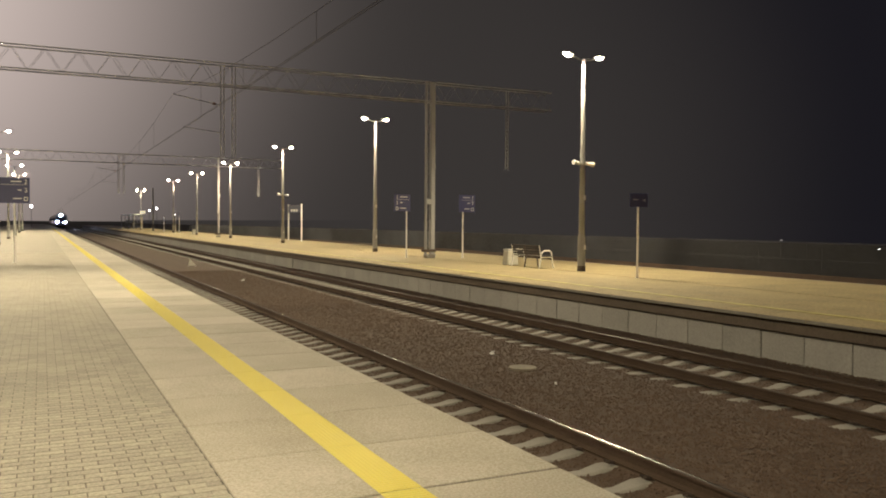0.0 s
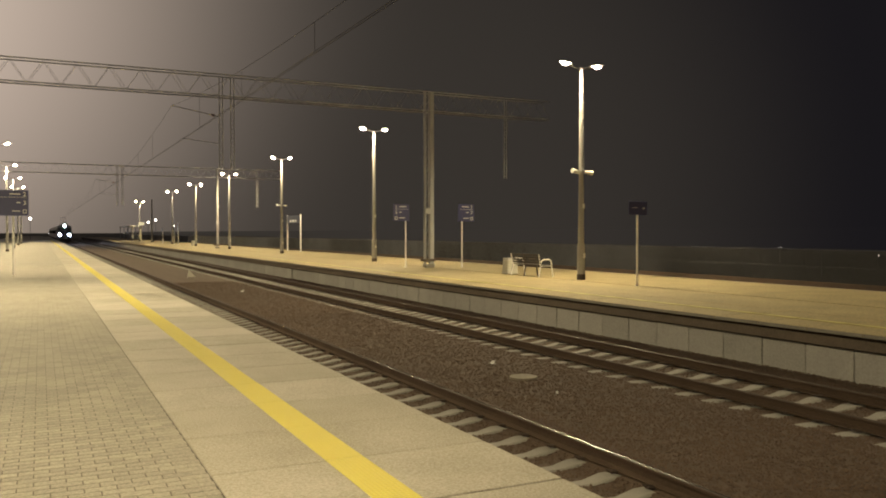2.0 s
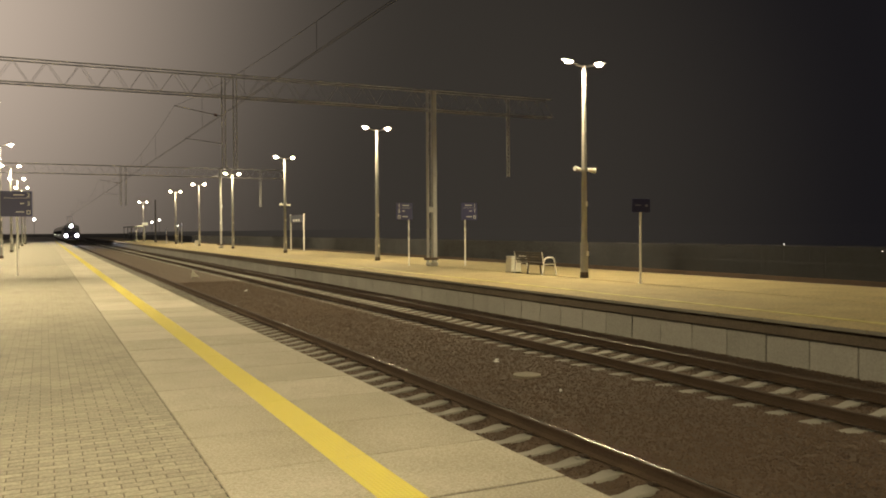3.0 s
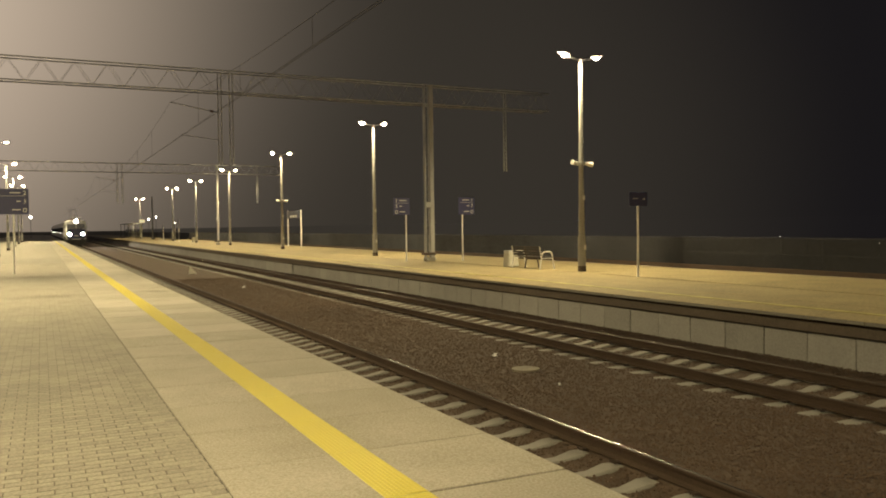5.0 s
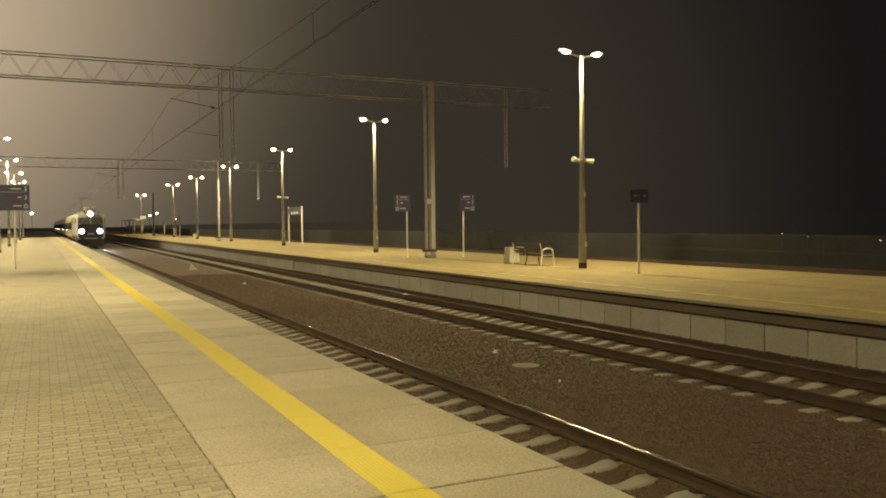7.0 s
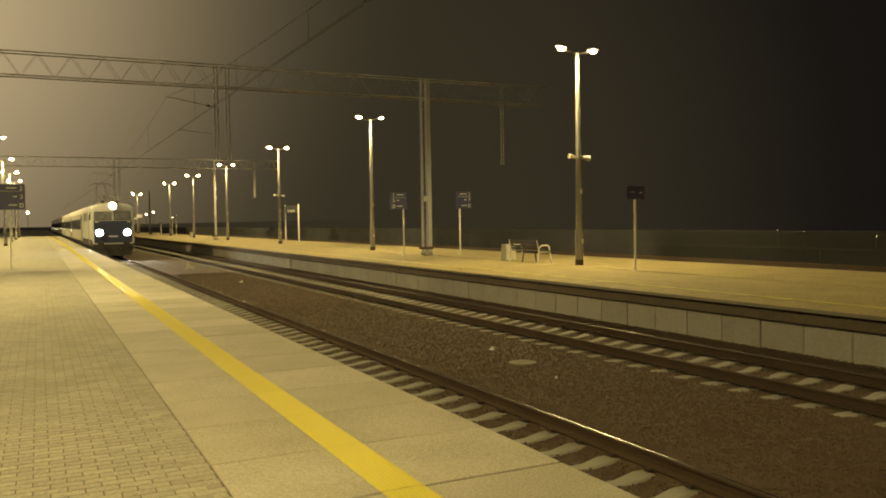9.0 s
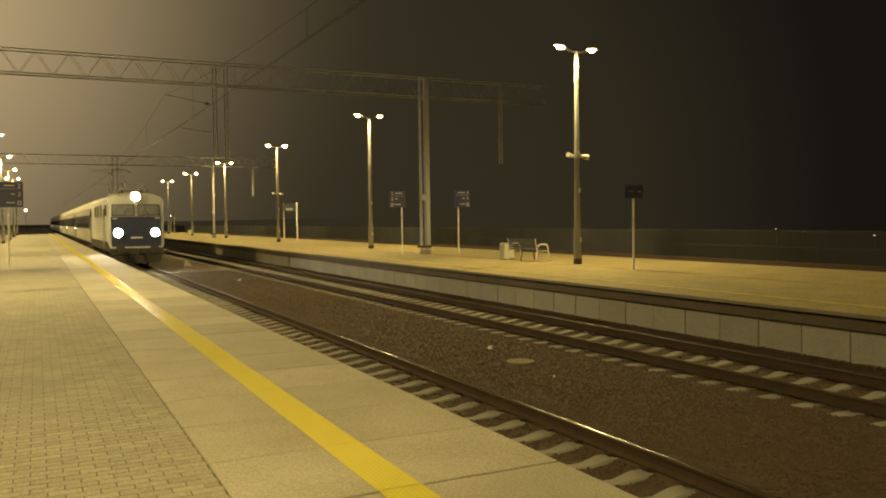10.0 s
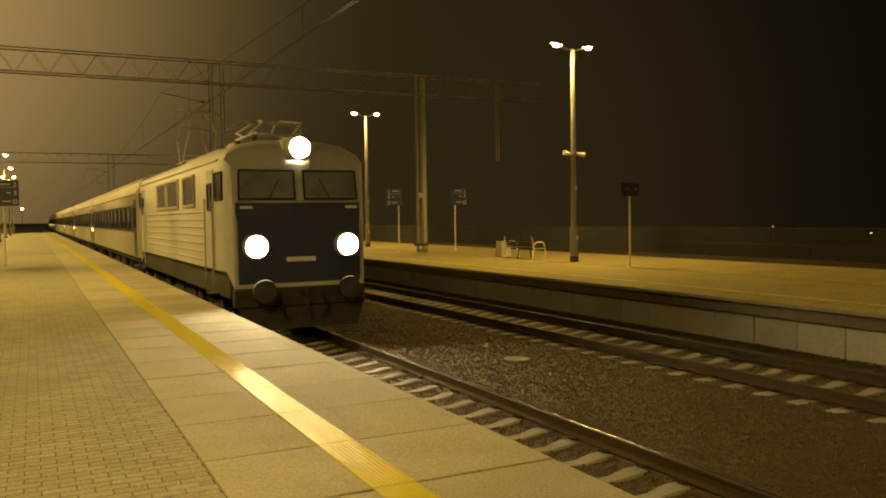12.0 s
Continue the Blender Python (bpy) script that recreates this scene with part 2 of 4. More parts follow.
def loft(bm, sections):
    """Rings of equal length, each a list of points, joined one to the next and closed at both ends."""
    rings = [[bm.verts.new(p) for p in ring] for ring in sections]
    n = len(rings[0])
    for a, b in zip(rings, rings[1:]):
        for i in range(n):
            bm.faces.new((a[i], a[(i + 1) % n], b[(i + 1) % n], b[i]))
    bm.faces.new(rings[0][::-1])
    bm.faces.new(rings[-1])
    bmesh.ops.recalc_face_normals(bm, faces=bm.faces)
    return bm


def mesh_of(name, bm, mat, smooth=False):
    me = bpy.data.meshes.new(name)
    bm.normal_update()
    bm.to_mesh(me)
    bm.free()
    me.materials.append(mat)
    if smooth:
        for p in me.polygons:
            p.use_smooth = True
        me.set_sharp_from_angle(angle=radians(40))
    return me


def part(name, bm, mat, parent, label="", smooth=False):
    ob = new(name, mesh_of(name, bm, mat, smooth))
    ob.parent = parent
    return tagged(ob, label)


def piece(name, me, parent, m):
    ob = new(name, me)
    ob.parent = parent
    ob.matrix_basis = m
    return ob


def thing(name, m, label, category, group="", kind=""):
    ob = new(name)
    ob.empty_display_size = 0.2
    ob.matrix_basis = m
    return tagged(ob, label, category, group, kind)


def fast_mesh(name, verts, faces, mat):
    """A mesh from arrays of vertices and of equal-sided faces."""
    me = bpy.data.meshes.new(name)
    k = faces.shape[1]
    me.vertices.add(len(verts))
    me.vertices.foreach_set("co", verts.astype(np.float32).ravel())
    me.loops.add(faces.size)
    me.loops.foreach_set("vertex_index", faces.astype(np.int32).ravel())
    me.polygons.add(len(faces))
    me.polygons.foreach_set("loop_start", np.arange(0, faces.size, k, dtype=np.int32))
    me.update(calc_edges=True)
    me.shade_flat()
    me.materials.append(mat)
    return me


def repeated(name, base_v, base_f, places, mat, jitter=None):
    """One mesh of many copies of a small shape, each moved to its place."""
    n, k = len(places), len(base_v)
    v = np.repeat(base_v[None], n, 0)
    if jitter is not None:
        v = v * jitter[:, None, :]
    v = v + places[:, None, :]
    f = base_f[None] + (np.arange(n) * k)[:, None, None]
    return fast_mesh(name, v.reshape(-1, 3), f.reshape(-1, base_f.shape[1]), mat)


def text_mesh(name, words, size, mat, parent, m):
    """Raised lettering in the built-in font, turned into a mesh."""
    cu = bpy.data.curves.new(name, "FONT")
    cu.body, cu.size, cu.extrude = words, size, 0.002
    cu.align_x, cu.align_y = "CENTER", "CENTER"
    tmp = new(name + "_tmp", cu)
    me = bpy.data.meshes.new_from_object(tmp.evaluated_get(bpy.context.evaluated_depsgraph_get()))
    bpy.data.objects.remove(tmp)
    me.materials.clear()
    me.materials.append(mat)
    ob = new(name, me)
    ob.parent = parent
    ob.matrix_basis = m
    return ob


# ---------------------------------------------------------------- ground and ballast
def ground():
    bm = bmesh.new()
    xs = [-3000, -300, -60, -9, 3.0, 12.6, 24.0, 60, 300, 3000]
    ys = [-3000, -300, -60, 0, 40, 100, 200, 400, 1000, 3000]
    grid = [[bm.verts.new((x, y, -1.06)) for y in ys] for x in xs]
    for i in range(len(xs) - 1):
        for j in range(len(ys) - 1):
            bm.faces.new((grid[i][j], grid[i + 1][j], grid[i + 1][j + 1], grid[i][j + 1]))
    ob = new("ground", mesh_of("ground", bm, M_EARTH))
    tagged(ob, "dark grassy ground around the station at night", "ground", kind="structure")


def bed_height(x, y):
    """Top of the ballast at a place: packed below the sleepers' tops, heaped at the walls and beside the rails."""
    z = -0.962
    for a, b, up in ((4.30, 5.56, -0.044), (5.50, 9.32, 0.034), (7.0, 8.6, 0.008), (9.84, 11.12, -0.044), (11.28, 12.5, 0.034), (11.75, 12.6, 0.075)):
        s = min(1, max(0, (x - a) / 0.22)) * min(1, max(0, (b - x) / 0.22))
        z += up * s
    return z + 0.014 * noise.noise((x * 2.1, y * 2.1, 3.0)) + 0.010 * noise.noise((x * 7, y * 7, 9.0))


def ballast():
    xs = np.concatenate([np.arange(3.25, 12.56, 0.155)])
    ys = np.concatenate([np.arange(-8, 45, 0.3), np.arange(45, 120, 1.5), np.arange(120, 620, 20)])
    v = np.array([(x, y, bed_height(x, y)) for x in xs for y in ys])
    i, j = np.meshgrid(np.arange(len(xs) - 1), np.arange(len(ys) - 1), indexing="ij")
    a = (i * len(ys) + j).ravel()
    f = np.stack([a, a + len(ys), a + len(ys) + 1, a + 1], 1)
    ob = new("ballast_bed", fast_mesh("ballast_bed", v, f, M_BALLAST))
    tagged(ob, "brown crushed-stone ballast bed under the tracks", "ballast", kind="structure")


def ballast_stones():
    rng = np.random.default_rng(4)
    n = 130000
    y = 4 + 40 * rng.random(n) ** 1.5
    x = 3.9 + 8.5 * rng.random(n)
    keep = np.ones(n, bool)
    for c, first in zip(TRACKS, SLEEPER_FIRST):
        phase = (y - first + 0.3) % 0.6 - 0.3
        bare = (x < 5.60) if c < 6 else ((x > 9.15) & (x < 11.32))
        keep &= ~(bare & (np.abs(phase) < 0.085 + 0.02 * rng.random(n)))
        for s in (-0.7525, 0.7525):
            keep &= np.abs(x - c - s) > 0.10
    x, y = x[keep], y[keep]
    z = np.array([bed_height(a, b) for a, b in zip(x, y)]) + 0.004
    size = 0.010 + 0.012 * rng.random((len(x), 1)) ** 1.6
    jitter = size * (0.7 + 0.7 * rng.random((len(x), 3))) * np.array([1.0, 1.0, 0.75])
    base = np.array([(1, 0.2, 0), (-0.3, 1, 0.1), (-1, -0.1, 0), (0.2, -1, -0.1), (0.15, 0.1, 0.85), (0, 0, -0.8)], float)
    faces = np.array([(0, 1, 4), (1, 2, 4), (2, 3, 4), (3, 0, 4), (1, 0, 5), (2, 1, 5), (3, 2, 5), (0, 3, 5)])
    me = repeated("ballast_stones", base, faces, np.stack([x, y, z + 0.006], 1), M_STONE, jitter)
    tagged(new("ballast_stones", me), "loose brown crushed stones between and beside the rails", "ballast", kind="stuff")


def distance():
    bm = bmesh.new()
    # glowing wall that carries the painted sky haze and hides the dark ground
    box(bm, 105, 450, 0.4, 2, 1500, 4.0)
    ob = new("backdrop", mesh_of("backdrop", bm, M_HAZE))
    tagged(ob, "added backdrop wall beyond the fields, glowing with painted sky haze", "distance", kind="structure")


# ---------------------------------------------------------------- tracks
SLEEPER_FIRST = (10.744, 13.206)


def rail_outline(c):
    return [(c - 0.07, -0.165), (c + 0.07, -0.165), (c + 0.07, -0.150), (c + 0.012, -0.125), (c + 0.012, -0.050),
            (c + 0.034, -0.040), (c + 0.034, -0.013), (c - 0.034, -0.013), (c - 0.034, -0.040), (c - 0.012, -0.050),
            (c - 0.012, -0.125), (c - 0.07, -0.150)]


def sleeper_mesh():
    """Concrete sleeper: level rail seats, a lower and narrower middle, sloping ends."""
    bm = bmesh.new()
    rings = []
    for x, top, wide in ((-1.25, -0.022, 0.130), (-1.18, 0.0, 0.140), (-0.52, 0.0, 0.140), (-0.28, -0.040, 0.112),
                         (0.28, -0.040, 0.112), (0.52, 0.0, 0.140), (1.18, 0.0, 0.140), (1.25, -0.022, 0.130)):
        rings.append([(x, -wide, -0.2), (x, wide, -0.2), (x, wide - 0.018, top - 0.02), (x, wide - 0.036, top),
                      (x, -wide + 0.036, top), (x, -wide + 0.018, top - 0.02)])
    loft(bm, rings)
    return mesh_of("sleeper", bm, M_SLEEPER)


def clip_mesh():
    bm = bmesh.new()
    for s in (-1, 1):
        box(bm, 0, s * 0.02, 0.03, 0.09, 0.022, 0.03, 0.006)
        rod(bm, (-0.03, s * 0.045, 0.02), (0.05, s * 0.045, 0.045), 0.011, n=6)
    return mesh_of("clip", bm, M_CLIP)


def tracks():
    sleeper, clip = sleeper_mesh(), clip_mesh()
    for c, first, label in zip(TRACKS, SLEEPER_FIRST, ("railway track beside the brick-paved platform", "railway track below the far platform wall")):
        t = thing("railway_track", pose(c, 0, RAIL_Z), label + ", rusty rails on concrete sleepers", "track", "railway tracks", "structure")
        for s in (-0.7525, 0.7525):
            bm = bmesh.new()
            prism(bm, rail_outline(s), -30, 620)
            r = part("rail", bm, M_RAIL, t, "rusty steel rail")
            bm = bmesh.new()
            crown = [(s + 0.0335 * math.sin(a), -0.016 + 0.0165 * math.cos(a)) for a in [radians(-75 + 15 * k) for k in range(11)]]
            prism(bm, crown, -30, 620)
            part("rail_head", bm, M_RAILDULL, r, "rust-brown rail head", smooth=True)
            if c == TRACKS[0] or s > 0:
                bm = bmesh.new()
                band = [(s + 0.0336 * math.sin(a), -0.0152 + 0.0165 * math.cos(a)) for a in [radians(-18 + 3.6 * k) for k in range(11)]]
                prism(bm, band, -30, 620)
                part("running_band", bm, M_RAILTOP, r, "polished running band", smooth=True)
        n0 = -34
        for i in range(n0, n0 + 230):
            piece("sleeper", sleeper, t, pose(random.uniform(-0.02, 0.02), first + 0.6 * i + random.uniform(-0.01, 0.01), SLEEPER_Z - RAIL_Z))
        for i in range(-10, 50):
            for s in (-0.86, -0.645, 0.645, 0.86):
                piece("rail_clip", clip, t, pose(s, first + 0.6 * i, SLEEPER_Z - RAIL_Z, 0, 0, 0 if s in (-0.645, 0.86) else 180))
        bm = bmesh.new()
        for i in range(n0 + 230, n0 + 700):
            box(bm, 0, first + 0.6 * i, SLEEPER_Z - RAIL_Z - 0.06, 2.5, 0.24, 0.12)
        tagged(part("far_sleepers", bm, M_SLEEPER, t), kind="stuff")


# ---------------------------------------------------------------- platforms
SLAB_STEP, SLAB_FIRST = 1.113, 5.77
BRICK_EDGE = 1.04


def slab_mesh(name, x0, x1, step, thick, mat, gap=0.017):
    bm = bmesh.new()
    box(bm, (x0 + x1) / 2, 0, -thick / 2, x1 - x0, step - gap, thick, 0.006)
    return mesh_of(name, bm, mat)


def near_platform():
    p = thing("platform_near", pose(0, 0, 0), "near platform with beige paving bricks, concrete edge slabs and a yellow safety line", "platform", kind="structure")
    bm = bmesh.new()
    box(bm, (BRICK_EDGE - 0.004 - 9) / 2, 180, -0.5225, BRICK_EDGE - 0.004 + 9, 460, 1.035, 0)
    part("core", bm, M_JOINT, p, "sand-filled platform body")
    bm = bmesh.new()
    box(bm, (BRICK_EDGE + EDGE_NEAR - 0.2) / 2, 180, -0.545, EDGE_NEAR - 0.2 - BRICK_EDGE, 460, 0.99, 0)
    part("edge_bed", bm, M_JOINT, p, "sand bed under the edge slabs")
    slab = slab_mesh("edge_slab", BRICK_EDGE, EDGE_NEAR, SLAB_STEP, 0.16, M_SLAB, 0.022)
    bm = bmesh.new()
    box(bm, 2.01, 0, -0.0015, 0.29, SLAB_STEP - 0.012, 0.003)
    for i in range(9):
        for j in range(28):
            x, y = 1.882 + 0.032 * i, -SLAB_STEP / 2 + 0.03 + SLAB_STEP / 28.6 * j
            lo = [bm.verts.new((x + a * 0.0152, y + b * 0.013, 0)) for a, b in ((-1, -1), (1, -1), (1, 1), (-1, 1))]
            hi = [bm.verts.new((x + a * 0.0115, y + b * 0.006, 0.0036)) for a, b in ((-1, -1), (1, -1), (1, 1), (-1, 1))]
            bm.faces.new(hi)
            for k in range(4):
                bm.faces.new((lo[k], lo[(k + 1) % 4], hi[(k + 1) % 4], hi[k]))
    line = mesh_of("safety_line", bm, M_YELLOW)
    for i in range(-16, 182):
        y = SLAB_FIRST + SLAB_STEP * (i + 0.5)
        piece("edge_slab", slab, p, pose(0, y, random.uniform(-0.002, 0.002)))
        piece("safety_line", line, p, pose(random.uniform(-0.002, 0.002), y, 0.0065))
    bm = bmesh.new()
    box(bm, (BRICK_EDGE + EDGE_NEAR) / 2, 280, -0.08, EDGE_NEAR - BRICK_EDGE, 126, 0.16)
    part("far_edge", bm, M_SLAB, p)
    # bricks, 0.2 by 0.1, laid in running bond across the platform
    top = np.array([(-0.0978, -0.0470, -0.02), (0.0978, -0.0470, -0.02), (0.0978, 0.0470, -0.02), (-0.0978, 0.0470, -0.02),
                    (-0.0955, -0.0447, 0.0), (0.0955, -0.0447, 0.0), (0.0955, 0.0447, 0.0), (-0.0955, 0.0447, 0.0)])
    faces = np.array([(4, 5, 6, 7), (0, 1, 5, 4), (1, 2, 6, 5), (2, 3, 7, 6), (3, 0, 4, 7)])
    brick = fast_mesh("brick", top, faces, M_BRICK)
    rest = []
    for j in range(0, 520):
        y = -5.0 + 0.1 * j
        for i in range(0, 34):
            x = BRICK_EDGE - 0.108 - 0.2 * i - (0.1 if j % 2 else 0)
            z = random.uniform(-0.0005, 0.0004)
            if -0.86 < x and 4.85 < y < 7.75:
                piece("brick", brick, p, pose(x, y, z, random.uniform(-0.05, 0.05), random.uniform(-0.05, 0.05)))
            else:
                rest.append((x, y, z))
    # half bricks close every second row at the slabs
    half = np.array(top)
    half[:, 0] = half[:, 0] * 0.47
    for j in range(1, 520, 2):
        rest.append((BRICK_EDGE - 0.065, -5.0 + 0.1 * j, 0))
    rest = np.array(rest)
    is_half = rest[:, 0] > BRICK_EDGE - 0.08
    me = repeated("far_bricks", top, faces, rest[~is_half], M_BRICKS)
    ob = new("far_bricks", me)
    ob.parent = p
    tagged(ob, kind="stuff")
    ob = new("half_bricks", repeated("half_bricks", half, faces, rest[is_half], M_BRICKS))
    ob.parent = p
    tagged(ob, kind="stuff")
    bm = bmesh.new()
    box(bm, (BRICK_EDGE - 9) / 2, 226.9, -0.012, BRICK_EDGE + 9, 360, 0.02)
    part("distant_paving", bm, M_BRICKS, p)
    bm = bmesh.new()
    box(bm, -7.5, -1.7, -0.012, 3.0, 97, 0.02)
    part("outer_paving", bm, M_BRICKS, p)
    bm = bmesh.new()
    box(bm, -2.4, -27.6, -0.012, 6.8, 45.0, 0.02)
    part("rear_paving", bm, M_BRICKS, p)


def far_platform():
    p = thing("platform_far", pose(0, 0, 0), "far island platform with a concrete panel wall and pale paved top", "platform", kind="structure")
    back = 21.4
    bm = bmesh.new()
    box(bm, (EDGE_FAR + 0.54 + back) / 2, 130, -0.55, back - EDGE_FAR - 0.54, 360, 1.06)
    part("core", bm, M_COPING, p)
    strip = [(EDGE_FAR + 2.2, 16.80, "paving_strip"), (16.90, back, "paving_field")]
    for x0, x1, name in strip:
        bm = bmesh.new()
        box(bm, (x0 + x1) / 2, 130, -0.025, x1 - x0, 360, 0.05, 0.004)
        part(name, bm, M_FARPAVE, p, "pale yellowish small paving")
    bm = bmesh.new()
    box(bm, 16.85, 130, -0.040, 0.096, 360, 0.05, 0.004)
    part("drain_channel", bm, M_DRAIN, p, "dark drain channel along the paving")
    slab = slab_mesh("edge_slab", EDGE_FAR, EDGE_FAR + 2.19, 1.113, 0.075, M_FARPAVE)
    line = slab_mesh("safety_line", EDGE_FAR + 0.95, EDGE_FAR + 1.18, 1.113, 0.003, M_FARLINE)
    lip_bm = bmesh.new()
    box(lip_bm, EDGE_FAR - 0.008, 0, -0.038, 0.014, 1.094, 0.062, 0.004)
    lip = mesh_of("slab_nosing", lip_bm, M_NOSING)
    panel_bm = bmesh.new()
    box(panel_bm, 0, 0, -0.722, 0.16, 0.988, 0.80, 0.012)
    panel = mesh_of("wall_panel", panel_bm, M_WALL)
    for i in range(-18, 180):
        y = 5.2 + 1.113 * i
        piece("edge_slab", slab, p, pose(0, y, random.uniform(-0.002, 0.002)))
        piece("safety_line", line, p, pose(0, y, 0.0065))
        if i < 90:
            piece("slab_nosing", lip, p, pose(random.uniform(-0.003, 0.003), y, 0))
    for i in range(-18, 200):
        piece("wall_panel", panel, p, pose(EDGE_FAR + 0.30 + (0.05 if i == 29 else random.uniform(-0.006, 0.006)), 14.92 + i, 0, 0, 0, random.uniform(-0.2, 0.2)))
    # added beam: its dark colour stands in for the slabs' shadow band
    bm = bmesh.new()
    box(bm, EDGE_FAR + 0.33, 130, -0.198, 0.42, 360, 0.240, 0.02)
    part("shade_beam", bm, M_UNDERSLAB, p, "added brown beam coloured as the shade under the edge slabs")
    bm = bmesh.new()
    box(bm, back + 0.06, 130, -0.5, 0.1, 360, 1.0, 0.01)
    part("back_kerb", bm, M_COPING, p)


# ---------------------------------------------------------------- lamp posts
def lamp_post():
    """Tapered post with a thicker service base and a cross-arm with two luminaires."""
    p = thing("street_lamp", pose(0, 0, 0), "grey steel platform lamp post with two lit sodium lanterns", "street lamp", "platform lamps")
    bm = bmesh.new()
    rod(bm, (0, 0, 1.25), (0, 0, 7.4), 0.112, 0.056, 16)
    part("pole", bm, M_POLE, p, smooth=True)
    bm = bmesh.new()
    rod(bm, (0, 0, 0.2), (0, 0, 1.22), 0.142, 0.138, 16)
    rod(bm, (0, 0, 1.22), (0, 0, 1.30), 0.138, 0.112, 16)
    base = part("base", bm, M_POLE, p, "thicker service base", smooth=True)
    bm = bmesh.new()
    box(bm, 0, -0.134, 0.75, 0.11, 0.03, 0.5, 0.008)
    part("access_door", bm, M_POLE, base)
    bm = bmesh.new()
    rod(bm, (0, 0, 0), (0, 0, 0.2), 0.150, 0.146, 16)
    part("foot", bm, M_DARKPOLE, p, "dark foot band", smooth=True)
    for z, y in ((2.62, -0.103), (0.86, -0.152)):
        bm = bmesh.new()
        box(bm, 0.035, y, z, 0.09, 0.008, 0.17, 0.002)
        part("label_plate", bm, M_WPAINT, p, "small pale plate")
    bm = bmesh.new()
    rod(bm, (0, 0, 7.3), (0, 0, 7.52), 0.05, 0.05, 10)
    rod(bm, (-0.5, 0, 7.56), (0, 0, 7.46), 0.028, 0.028, 8)
    rod(bm, (0.5, 0, 7.56), (0, 0, 7.46), 0.028, 0.028, 8)
    part("cross_arm", bm, M_POLE, p)
    for s in (-1, 1):
        m = Matrix.Translation((s * 0.68, 0, 7.64)) @ Matrix.Rotation(radians(-6 * s), 4, "Y")
        bm = bmesh.new()
        made = bmesh.ops.create_uvsphere(bm, u_segments=16, v_segments=8, radius=1.0)["verts"]
        bmesh.ops.delete(bm, geom=[v for v in made if v.co.z < -0.05], context="VERTS")
        bmesh.ops.transform(bm, matrix=m @ Matrix.Diagonal((0.25, 0.13, 0.085, 1)), verts=bm.verts)
        house = part("lantern", bm, M_HOUSE, p, "streamlined lantern housing", smooth=True)
        bm = bmesh.new()
        bmesh.ops.create_uvsphere(bm, u_segments=20, v_segments=12, radius=1.0)
        bmesh.ops.transform(bm, matrix=m @ Matrix.Translation((0, 0, -0.045)) @ Matrix.Diagonal((0.105, 0.070, 0.050, 1)), verts=bm.verts)
        part("diffuser", bm, M_LAMP, house, "glowing warm-white glass bowl", smooth=True)
    return p


def loudspeakers(m):
    t = thing("loudspeaker", m, "pair of small pale horn loudspeakers clamped on a lamp post", "loudspeaker", "platform loudspeakers")
    bm = bmesh.new()
    rod(bm, (0, 0, -0.06), (0, 0, 0.06), 0.15, 0.15, 12)
    rod(bm, (-0.3, 0, 0), (0.3, 0, 0), 0.025, n=8)
    part("bracket", bm, M_GALV, t)
    for s in (-1, 1):
        bm = bmesh.new()
        rod(bm, (s * 0.16, -0.02, 0.0), (s * 0.40, -0.06, -0.03 * s), 0.05, 0.085, 12)
        rod(bm, (s * 0.40, -0.06, -0.03 * s), (s * 0.43, -0.065, -0.034 * s), 0.09, 0.09, 12)
        part("horn", bm, M_WPAINT, t, smooth=True)


def lantern_light(x, y, watts, sides=(-1, 1)):
    for s in sides:
        d = bpy.data.lights.new("lantern_light", "SPOT")
        d.energy, d.color, d.spot_size, d.spot_blend, d.shadow_soft_size = watts, SODIUM, radians(168), 0.5, 0.12
        ob = new("lantern_light", d)
        ob.matrix_basis = pose(x + s * 0.69, y, 7.48)


def bare_mast(x, y):
    t = thing("mast", pose(x, y, 0), "plain grey steel mast without a lantern", "mast")
    bm = bmesh.new()
    rod(bm, (0, 0, 0), (0, 0, 7.35), 0.14, 0.10, 14)
    part("pole", bm, M_POLE, t, smooth=True)
    bm = bmesh.new()
    box(bm, 0, 0, 0.10, 0.5, 0.5, 0.2, 0.02)
    part("footing", bm, M_NOSING, t)


def lamps():
    first = lamp_post()
    first.matrix_basis = pose(LAMP_FAR_X, 23.945, 0)
    for i in range(-2, 8):
        y = {6: 148.6, 7: 168.0}.get(i, 23.945 + 20.1 * i)
        if i == 6:
            bare_mast(LAMP_FAR_X, y)
        elif i:
            copy_thing(first, pose(LAMP_FAR_X, y, 0))
        if i < 4:
            lantern_light(LAMP_FAR_X, y, HEAD_WATTS * {-1: 0.16, -2: 0.30}.get(i, 1.0))
        elif i != 6:
            lantern_light(LAMP_FAR_X, y, 2 * HEAD_WATTS, (1,))
    for i in range(-2, 7):
        y = 23.2 + 19.4 * i
        copy_thing(first, pose(LAMP_NEAR_X, y, 0))
        if i < 4:
            lantern_light(LAMP_NEAR_X, y, HEAD_WATTS * (0.62 if i == -1 else 1.0))
        else:
            lantern_light(LAMP_NEAR_X, y, 2 * HEAD_WATTS, (1,))
    loudspeakers(pose(LAMP_FAR_X, 23.945, 3.83))
    loudspeakers(pose(LAMP_FAR_X, 23.945 + 40.2, 3.83))


# ---------------------------------------------------------------- overhead line
PORTALS = (35.5, 87.8)


def bar_mesh():
    bm = bmesh.new()
    rod(bm, (0, 0, 0), (0, 0, 1), 1.0, n=5)
    return mesh_of("lacing_bar", bm, M_LACING)


